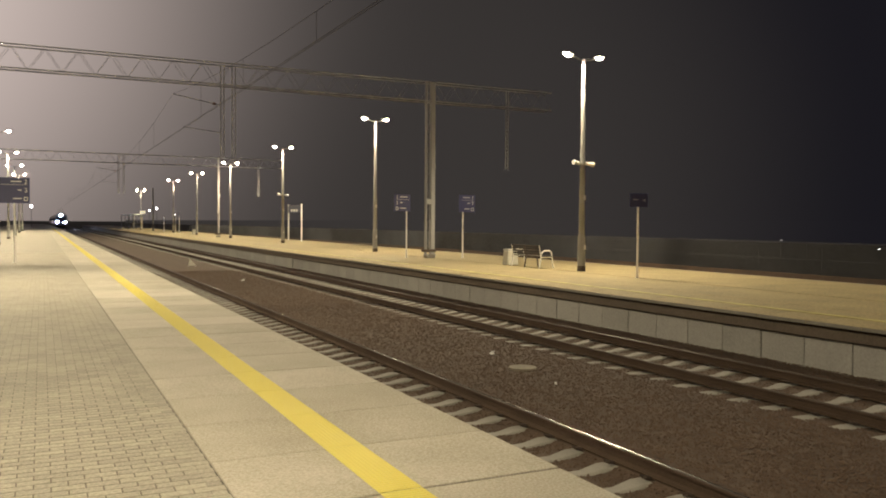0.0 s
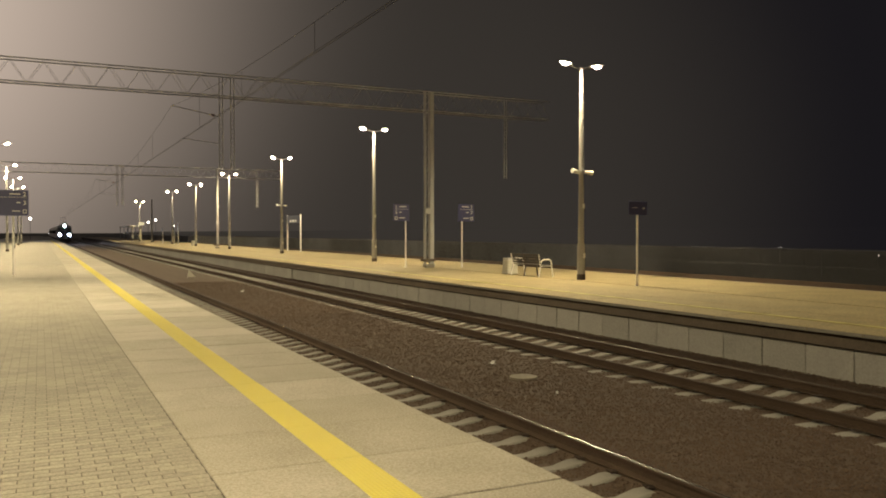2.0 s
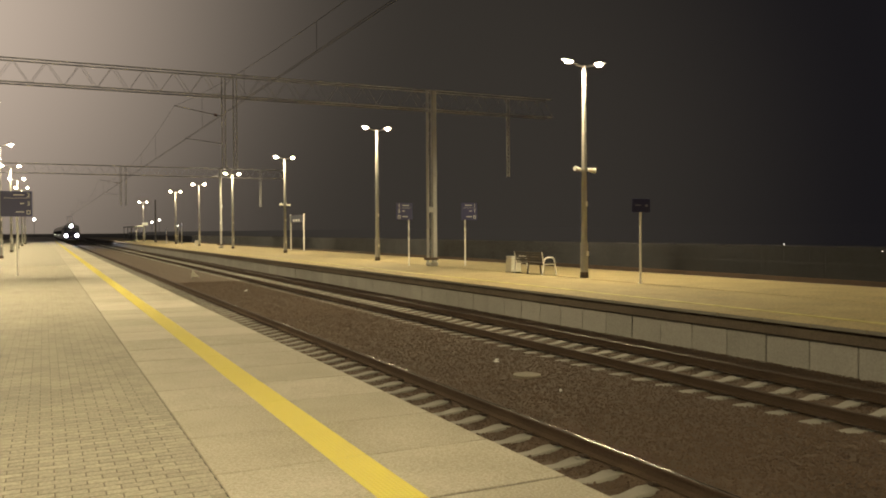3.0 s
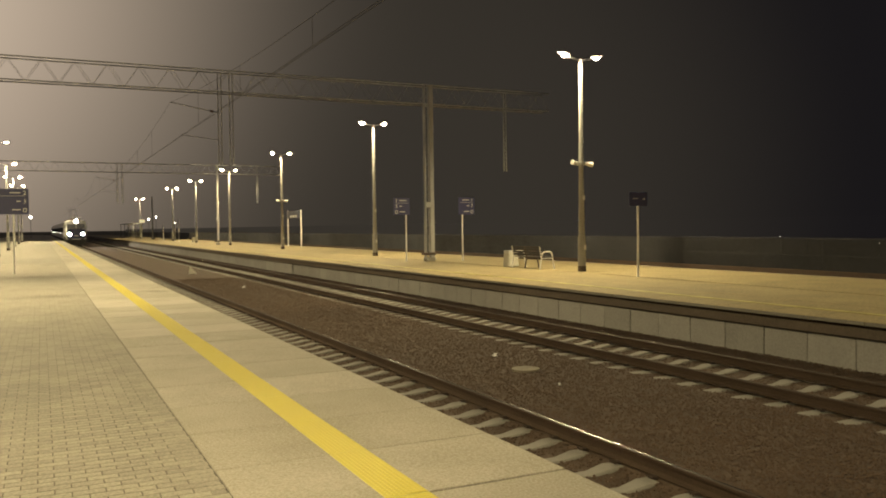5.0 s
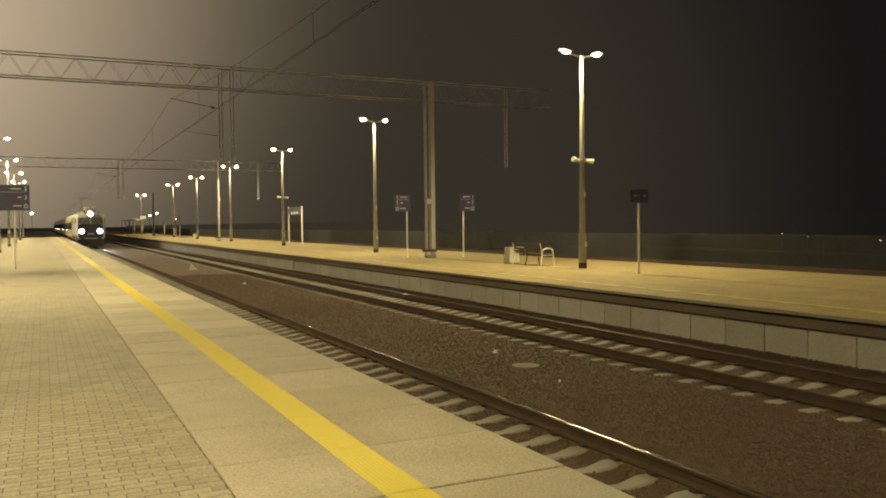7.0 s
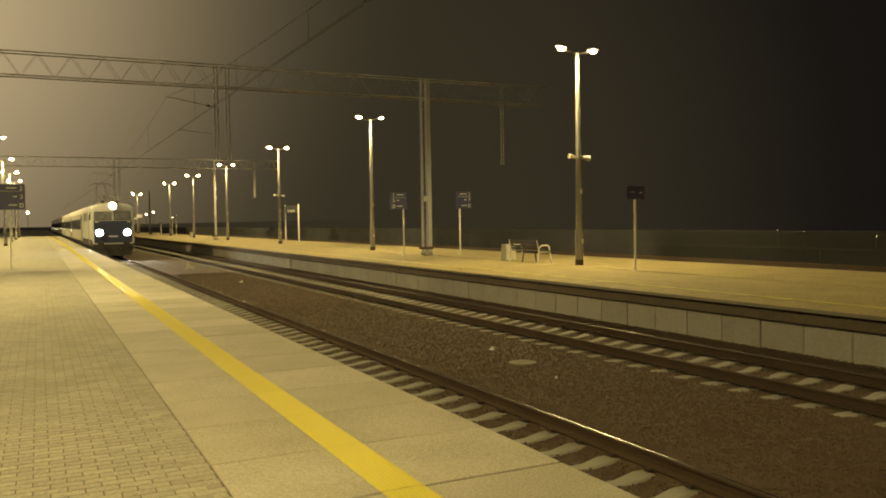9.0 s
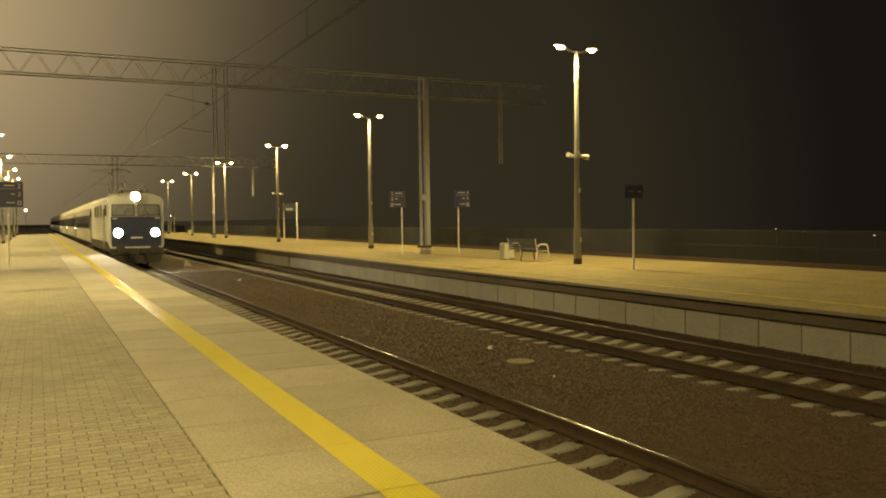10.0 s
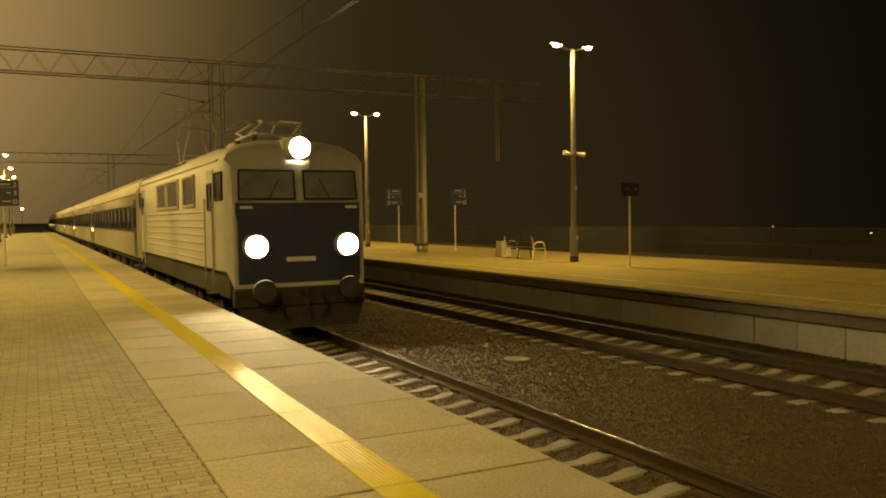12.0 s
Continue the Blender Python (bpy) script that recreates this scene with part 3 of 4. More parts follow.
def lattice(parent, bar, a, b, n, r):
    """Zigzag bars between two lines, each given as (start, end)."""
    (a0, a1), (b0, b1) = [(Vector(s), Vector(e)) for s, e in (a, b)]
    for i in range(n):
        p, q, w = a0.lerp(a1, i / n), b0.lerp(b1, (i + 0.5) / n), a0.lerp(a1, (i + 1) / n)
        for u, v in ((p, q), (q, w)):
            d = v - u
            m = Matrix.Translation(u) @ d.to_track_quat("Z", "Y").to_matrix().to_4x4() @ Matrix.Diagonal((r, r, d.length, 1))
            piece("lacing_bar", bar, parent, m)


def portal(y, slim=False):
    t = thing("catenary_portal", pose(0, y, 0), "galvanised lattice gantry carrying the overhead line across both tracks", "gantry", "overhead line gantries")
    bar = bar_mesh()
    x0, x1 = -5.2, 23.4
    for dy, z in ((-0.3, 7.45), (0.3, 7.45), (-0.3, 8.35), (0.3, 8.35)):
        bm = bmesh.new()
        box(bm, (x0 + x1) / 2, dy, z, x1 - x0, 0.045, 0.045, 0.005)
        part("chord", bm, M_GALV, t)
    for dy in (-0.3, 0.3):
        lattice(t, bar, ((x0, dy, 7.45), (x1, dy, 7.45)), ((x0, dy, 8.35), (x1, dy, 8.35)), 24, 0.007)
    lattice(t, bar, ((x0, -0.3, 7.45), (x1, -0.3, 7.45)), ((x0, 0.3, 7.45), (x1, 0.3, 7.45)), 24, 0.006)
    for xm in (16.75, -4.9):
        for dx, half in ((-0.09, 0.010), (0.02, 0.045)) if slim else ((-0.26, 0.02), (0.075, 0.10)):
            bm = bmesh.new()
            box(bm, xm + dx, 0, 4.25, 2 * half, 0.24, 8.3, 0.01)
            part("mast_channel", bm, M_GALV, t, "galvanised channel of the mast")
        for dy in (-0.1, 0.1):
            lattice(t, bar, ((xm - (0.12 if slim else 0.25), dy, 0.4), (xm - (0.12 if slim else 0.25), dy, 7.4)), ((xm - 0.02, dy, 0.4), (xm - 0.02, dy, 7.4)), 12, 0.007)
        for x, z, wide in ((xm - 0.05, 2.7, 0.24 if slim else 0.44), (xm + 0.075, 4.4, 0.15 if slim else 0.21)):
            bm = bmesh.new()
            box(bm, x, -0.132, z, wide, 0.02, 0.26, 0.004)
            part("batten_plate", bm, M_POLE, t, "pale plate on the mast")
        bm = bmesh.new()
        box(bm, xm - 0.05, 0, 0.09, 0.42, 0.42, 0.18, 0.02)
        part("footing", bm, M_NOSING, t, "weathered concrete footing")
        bm = bmesh.new()
        box(bm, xm - 0.09, -0.15, 0.36, 0.62, 0.07, 0.13, 0.015)
        box(bm, xm - 0.09, 0.15, 0.36, 0.62, 0.07, 0.13, 0.015)
        part("clamp", bm, M_CLIP, t, "rust-brown clamp round the mast foot")
        for dx in (-0.27, 0.18):
            for dy in (-0.2, 0.2):
                bm = bmesh.new()
                rod(bm, (xm + dx * 0.9, dy, 0.08), (xm + dx * 0.9, dy, 0.18), 0.03, n=6)
                part("anchor_bolt", bm, M_GALV, t)
    for xd in (6.93, 7.41, 20.95):
        bm = bmesh.new()
        for dx in (-0.07, 0.07):
            rod(bm, (xd + dx, 0, 4.38), (xd + dx, 0, 8.3), 0.022, n=8)
        part("drop_post", bm, M_GALV, t)
        lattice(t, bar, ((xd - 0.07, 0, 4.4), (xd - 0.07, 0, 7.4)), ((xd + 0.07, 0, 4.4), (xd + 0.07, 0, 7.4)), 8, 0.010)
    for xd, xt in ((6.93, TRACKS[0]),):
        bm = bmesh.new()
        rod(bm, (xd, 0, 6.6), (xt, 0, 6.95), 0.017, n=8)
        rod(bm, (xd, 0, 5.45), (xt + (xd - xt) * 0.2, 0, 5.62), 0.014, n=8)
        part("cantilever", bm, M_GALV, t)
        bm = bmesh.new()
        for i in range(6):
            f = 0.14 + i * 0.011
            c = Vector((xd, 0, 6.6)).lerp(Vector((xt, 0, 6.95)), f)
            d = (Vector((xt, 0, 6.95)) - Vector((xd, 0, 6.6))).normalized() * 0.012
            rod(bm, c - d, c + d, 0.065 if i % 2 else 0.04, n=10)
        part("insulator", bm, M_INSUL, t)


def wires():
    def strand(points, name, r, label, parent):
        bm = bmesh.new()
        rings = [[bm.verts.new((x + r * math.cos(k * 1.2566), y, z + r * math.sin(k * 1.2566)) if name != "dropper" else
                               (x + r * math.cos(k * 1.2566), y + r * math.sin(k * 1.2566), z)) for k in range(5)] for x, y, z in points]
        for u, v in zip(rings, rings[1:]):
            for k in range(5):
                bm.faces.new((u[k], u[(k + 1) % 5], v[(k + 1) % 5], v[k]))
        part(name, bm, M_WIRE, parent, label)
    stops = [-17.0, *PORTALS, 140.0, 192.0]
    for c in TRACKS[:1]:
        t = thing("overhead_line", pose(c, 0, 0), "thin copper overhead contact wires hung from a sagging carrier wire", "overhead line", "overhead lines")
        for dx in (-0.03, 0.03):
            strand([(dx, y, 5.27) for y in (-17, 35.5, 87.8, 140, 220)], "contact_wire", 0.0065, "", t)
        for a, b in zip(stops, stops[1:]):
            pts = []
            for i in range(17):
                s = i / 16
                pts.append((0, a + (b - a) * s, 6.95 - 1.15 * 4 * s * (1 - s)))
            strand(pts, "carrier_wire", 0.006, "", t)
            for i in range(1, 8):
                s = i / 8
                z = 6.95 - 1.15 * 4 * s * (1 - s)
                strand([(0, a + (b - a) * s, 5.27), (0, a + (b - a) * s, z)], "dropper", 0.005, "", t)


# ---------------------------------------------------------------- platform furniture
def info_sign(name, x, y, x0, x1, z0, z1, rows, flip, group):
    """A blue panel on one thin post, with white figures and bars for the small words."""
    t = thing(name, pose(x, y, 0), "dark blue station sign with white figures on a thin pale post", "sign", group)
    bm = bmesh.new()
    rod(bm, (0, 0, 0), (0, 0, z1 - 0.05), 0.034, n=12)
    rod(bm, (0, 0, 0), (0, 0, 0.012), 0.07, n=12)
    part("post", bm, M_WPAINT, t, "pale round post", smooth=True)
    a, b = x0 - x, x1 - x
    bm = bmesh.new()
    box(bm, (a + b) / 2, -0.06, (z0 + z1) / 2, b - a, 0.035, z1 - z0, 0.006)
    board = part("panel", bm, M_SIGN, t, "dark blue panel")
    face = -0.0785
    n = len(rows)
    h = (z1 - z0) / n
    for i, mark in enumerate(rows):
        zc = z1 - h * (i + 0.5)
        gx = b - 0.14 if flip else a + 0.14
        if mark == "box":
            bm = bmesh.new()
            for dx, dz, sx, sz in ((0, 0.065, 0.13, 0.025), (0, -0.065, 0.13, 0.025), (-0.055, 0, 0.025, 0.13), (0.055, 0, 0.025, 0.13)):
                box(bm, gx + dx, face, zc + dz, sx, 0.006, sz)
            part("figure", bm, M_WHITE, board)
        elif mark == "arrow":
            bm = bmesh.new()
            box(bm, b - 0.16, face, zc, 0.11, 0.006, 0.014)
            for s in (-1, 1):
                box(bm, 0, 0, 0, 0.06, 0.006, 0.014, 0, Matrix.Translation((b - 0.122, face, zc + s * 0.018)) @ Matrix.Rotation(radians(45 * s), 4, "Y"))
            part("arrow", bm, M_WHITE, board)
        else:
            text_mesh("figure", mark, 0.24, M_WHITE, board, pose(gx, face, zc, 90))
        bm = bmesh.new()
        w = (0.38, 0.14, 0.30)[i % 3]
        bx = (gx - 0.15 - w / 2) if flip or mark == "arrow" else (gx + 0.15 + w / 2)
        box(bm, bx, face, zc + 0.015, w * (0.55 if mark == "arrow" else 1), 0.006, 0.014 if mark == "arrow" else 0.035)
        if i == 0 and n > 1:
            box(bm, (a + b) / 2, face, zc - 0.11, (b - a) * 0.8, 0.006, 0.01)
        part("word_bar", bm, M_WHITE, board)


def name_board(x, y0, y1):
    t = thing("station_name_board", pose(x, (y0 + y1) / 2, 0), "dark blue station name board between two pale posts", "sign")
    h = (y1 - y0) / 2
    for s in (-h, h):
        bm = bmesh.new()
        rod(bm, (0, s, 0), (0, s, 3.25), 0.06, n=12)
        part("post", bm, M_WPAINT, t, smooth=True)
    bm = bmesh.new()
    box(bm, -0.06, 0, 2.85, 0.04, 2 * h - 0.3, 0.65, 0.006)
    board = part("panel", bm, M_SIGNDARK, t)
    for k, wide in ((-0.34, 0.20), (-0.02, 0.26), (0.31, 0.20)):
        bm = bmesh.new()
        box(bm, -0.083, k * h * 1.2, 2.70, 0.006, wide * h * 1.1, 0.20)
        part("word_bar", bm, M_WHITE, board)


def bench():
    """A slatted bench along the platform, back towards the tracks, with white bent-tube end frames."""
    t = thing("bench", pose(16.75, 26.95, 0), "platform bench with brown slats and white bent-tube arm frames", "bench")
    for y in (-1.0, 0.05, 1.0):
        bm = bmesh.new()
        path = [(0.02, 0), (0.10, 0.42), (0.02, 0.86)]
        for (a, b), (c, d) in zip(path, path[1:]):
            rod(bm, (a, y, b), (c, y, d), 0.024, n=8)
        loop = [(0.10, 0.42), (0.14, 0.60), (0.24, 0.66), (0.48, 0.66), (0.56, 0.60), (0.66, 0.0)]
        for (a, b), (c, d) in zip(loop[1:], loop[2:]):
            rod(bm, (a, y, b), (c, y, d), 0.026, n=8)
        rod(bm, (0.07, y, 0.45), (0.14, y, 0.60), 0.026, n=8)
        rod(bm, (0.09, y, 0.41), (0.60, y, 0.41), 0.022, n=8)
        part("end_frame", bm, M_WPAINT if y != 0.05 else M_DARKPOLE, t, "bent tube frame", smooth=True)
    for i in range(5):
        bm = bmesh.new()
        box(bm, 0.15 + 0.1 * i, 0, 0.445, 0.08, 2.06, 0.035, 0.008)
        part("seat_slat", bm, M_SLAT, t)
    for i in range(4):
        bm = bmesh.new()
        box(bm, 0.085 - 0.018 * i, 0, 0.54 + 0.095 * i, 0.03, 2.06, 0.075, 0.008)
        part("back_slat", bm, M_SLAT, t)


def litter_bin():
    t = thing("litter_bin", pose(17.10, 28.60, 0), "square pale exposed-aggregate litter bin standing beside the bench", "litter bin")
    bm = bmesh.new()
    box(bm, 0, 0, 0.29, 0.46, 0.46, 0.58, 0.03)
    for v in bm.verts:
        grow = 1.08 - 0.14 * v.co.z / 0.58
        v.co.x, v.co.y = v.co.x * grow, v.co.y * grow
    part("body", bm, M_BIN, t)
    bm = bmesh.new()
    for s in (-1, 1):
        box(bm, s * 0.19, 0, 0.615, 0.05, 0.43, 0.07, 0.01)
        box(bm, 0, s * 0.19, 0.615, 0.33, 0.05, 0.07, 0.01)
    part("rim", bm, M_GALV, t, "metal rim")
    bm = bmesh.new()
    rod(bm, (0, 0, 0.57), (0, 0, 0.60), 0.15, n=16)
    part("liner", bm, M_RUBBER, t)
    tagged(copy_thing(t, pose(17.3, 106.6, 0)), "square pale exposed-aggregate litter bin beside a lamp post")


def fence():
    """Low fine-mesh fence along the back of the far platform."""
    t = thing("fence", pose(21.62, 0, 0.02), "low dark fine-mesh fence along the back of the platform", "fence", kind="structure")
    bm = bmesh.new()
    rod(bm, (0.03, 0, -0.5), (0.03, 0, 1.12), 0.010, n=8)
    post = mesh_of("post", bm, M_FENCE)
    for i in range(60):
        piece("post", post, t, pose(0, -10 + 2.5 * i, 0))
    bm = bmesh.new()
    for z in (0.05, 0.60, 1.135):
        box(bm, 0, 64, z, 0.012, 148, 0.010)
    part("rail", bm, M_FENCE, t)
    bm = bmesh.new()
    box(bm, -0.06, 64, 0.03, 0.04, 148, 0.22, 0.006)
    part("foot_strip", bm, M_FOOTSTRIP, t, "low dark brown strip at the fence foot")
    n = 7400
    base = np.array([(x, y, z) for z in (-0.4, 1.14) for x, y in ((-0.004, -0.0034), (0.004, -0.0034), (0.004, 0.0034), (-0.004, 0.0034))])
    faces = np.array([(0, 1, 5, 4), (1, 2, 6, 5), (2, 3, 7, 6), (3, 0, 4, 7)])
    places = np.stack([np.zeros(n), -10 + 0.02 * np.arange(n), np.zeros(n)], 1)
    ob = new("mesh_wires", repeated("mesh_wires", base, faces, places, M_FENCE))
    ob.parent = t
    tagged(ob, kind="stuff")


def trackside():
    bm = bmesh.new()
    rod(bm, (0, 0, -0.1), (0, 0, 0.03), 0.27, 0.25, 24)
    ob = new("manhole_cover", mesh_of("manhole_cover", bm, M_COVER))
    ob.matrix_basis = pose(7.72, 12.45, -0.915)
    tagged(ob, "round pale concrete drain cover lying in the ballast", "drain cover")
    for x, y, s, turn in ((8.01, 14.07, 0.11, 20), (7.41, 10.93, 0.055, 65), (7.9, 36.0, 0.16, 10)):
        bm = bmesh.new()
        box(bm, 0, 0, 0.012, s, s * 0.7, 0.006, 0, Matrix.Rotation(radians(9), 4, "X"))
        box(bm, s * 0.3, 0, 0.03, s * 0.6, s * 0.68, 0.005, 0, Matrix.Rotation(radians(-28), 4, "Y"))
        ob = new("paper_scrap", mesh_of("paper_scrap", bm, M_PAPER))
        ob.matrix_basis = pose(x, y, bed_height(x, y) + 0.012, 0, 0, turn)
        tagged(ob, "crumpled white scrap of paper lying on the ballast", "paper scrap", "litter on the ballast")
    t = thing("trackside_marker", pose(7.68, 48.1, -0.97), "small white triangular marker standing in the ballast", "marker")
    bm = bmesh.new()
    prism(bm, [(-0.22, 0.12), (0.24, 0.12), (-0.13, 0.52)], -0.02, 0.02)
    part("plate", bm, M_BIN, t, "white triangular plate")
    bm = bmesh.new()
    for x in (-0.2, 0.2):
        rod(bm, (x, 0, -0.05), (x, 0, 0.14), 0.02, n=6)
    part("stake", bm, M_GALV, t)


def shelter():
    t = thing("platform_shelter", pose(17.2, 187, 0), "slender open platform shelter with a thin pale flat roof", "shelter")
    bm = bmesh.new()
    box(bm, 0, 0, 2.95, 1.8, 29, 0.16, 0.03)
    part("roof", bm, M_WPAINT, t, "thin pale roof")
    for x in (-0.75, 0.75):
        for y in (-14, -4.7, 4.7, 14):
            bm = bmesh.new()
            rod(bm, (x, y, 0), (x, y, 2.9), 0.07, n=8)
            part("post", bm, M_GALV, t)
    for z in (0.45, 1.2):
        bm = bmesh.new()
        box(bm, 0.75, 0, z, 0.05, 28, 0.08, 0.01)
        part("back_rail", bm, M_GALV, t)
    sign = thing("lit_sign", pose(17.25, 164.8, 0), "small lit yellowish sign box on a post far down the platform", "sign")
    bm = bmesh.new()
    box(bm, 0, 0, 3.31, 0.95, 0.16, 0.55, 0.03)
    part("box", bm, M_SIGNBOX, sign, "softly glowing yellowish box")
    bm = bmesh.new()
    rod(bm, (0, 0, 0), (0, 0, 3.0), 0.06, n=8)
    part("post", bm, M_GALV, sign)


def far_signs():
    """Slim signs that stand edge-on along the far end of the platform."""
    for x, y, top in ((17.4, 135.9, 2.3), (17.4, 123.4, 2.5), (17.4, 119.8, 3.0)):
        t = thing("platform_sign", pose(x, y, 0), "slim pale sign post with a narrow edge-on plate", "sign", "far platform signs")
        bm = bmesh.new()
        rod(bm, (0, 0, 0), (0, 0, top), 0.05, n=10)
        part("post", bm, M_WPAINT, t, smooth=True)
        bm = bmesh.new()
        box(bm, -0.06, 0, top - 0.35, 0.05, 0.7, 0.6, 0.01)
        part("plate", bm, M_SIGNDARK, t, "dark plate")


def far_lights():
    """Lit lamps in the far distance, and a car glint shown as a lamp."""
    # the globe at (60, 52.9) stands in for the car glint
    for x, y, z, r in ((-2.14, 215, 4.91, 0.30), (24.1, 215, 4.22, 0.22), (25.85, 215, 4.77, 0.22), (30.3, 215, 3.33, 0.09),
                       (60, 52.9, 0.33, 0.018), (60, 50.1, 0.20, 0.018), (60, 43.2, -0.14, 0.035)):
        t = thing("distant_lamp", pose(x, y, 0), "small glowing globe on a post far away in the dark", "lamp", "distant lamps")
        bm = bmesh.new()
        bmesh.ops.create_uvsphere(bm, u_segments=10, v_segments=6, radius=r)
        bmesh.ops.translate(bm, vec=(0, 0, z), verts=bm.verts)
        part("globe", bm, M_FARLIGHT, t, "glowing globe")
        bm = bmesh.new()
        rod(bm, (0, 0, -1.1), (0, 0, z - r * 0.9), 0.05, n=6)
        part("post", bm, M_UNDER, t)


# ---------------------------------------------------------------- the train; local y runs back from the buffers, z from the rail top
def shell(w, low, eave, top, y, lean=0.0, steps=8):
    """Cross-section of a vehicle body: upright sides and an arched roof."""
    pts = [(w, y, low), (w, y, (low + eave) / 2), (w, y + lean * 0.6, eave)]
    for i in range(1, steps):
        a = math.pi * i / steps
        pts.append((w * math.copysign(abs(math.cos(a)) ** 0.75, math.cos(a)), y + lean, eave + (top - eave) * math.sin(a) ** 0.9))
    pts += [(-w, y + lean * 0.6, eave), (-w, y, (low + eave) / 2), (-w, y, low)]
    return pts


def bogie(parent, y, name="bogie", wheel_r=0.6):
    bm = bmesh.new()
    for s in (-1, 1):
        box(bm, s * 1.05, y, 0.62, 0.14, 3.4, 0.3, 0.04)
        for d in (-1.3, 1.3):
            box(bm, s * 1.12, y + d, 0.58, 0.2, 0.42, 0.4, 0.05)
        rod(bm, (s * 1.1, y - 0.3, 0.62), (s * 1.1, y - 0.3, 1.05), 0.11, n=8)
        rod(bm, (s * 1.1, y + 0.3, 0.62), (s * 1.1, y + 0.3, 1.05), 0.11, n=8)
    box(bm, 0, y, 0.68, 2.0, 0.5, 0.25, 0.04)
    b = part(name, bm, M_UNDER, parent)
    for d in (-1.3, 1.3):
        bm = bmesh.new()
        for s in (-1, 1):
            rod(bm, (s * 0.685, y + d, wheel_r), (s * 0.82, y + d, wheel_r), wheel_r, n=24)
        rod(bm, (-0.8, y + d, wheel_r), (0.8, y + d, wheel_r), 0.09, n=10)
        part("wheelset", bm, M_UNDER, b)


def window_panel(parent, name, corners, out, mat=None, frame_w=0.05, label="", rim=None):
    """A pane with a raised rubber frame. corners: four points in turn; out: the way it faces."""
    c = [Vector(p) for p in corners]
    o = Vector(out).normalized()
    mid = sum(c, Vector()) / 4
    bm = bmesh.new()
    lo = [bm.verts.new(p + o * 0.004) for p in c]
    hi = [bm.verts.new(p + o * 0.012) for p in c]
    for i in range(4):
        bm.faces.new((lo[i], lo[(i + 1) % 4], hi[(i + 1) % 4], hi[i]))
    bm.faces.new(hi)
    bm.faces.new(lo[::-1])
    bmesh.ops.recalc_face_normals(bm, faces=bm.faces)
    pane = part(name, bm, mat or M_GLASS, parent, label)
    bm = bmesh.new()
    for i in range(4):
        a, b = c[i] + o * 0.01, c[(i + 1) % 4] + o * 0.01
        rod(bm, a, b, frame_w * 0.45, n=6)
    part("window_frame", bm, rim or M_RUBBER, pane)
    return pane


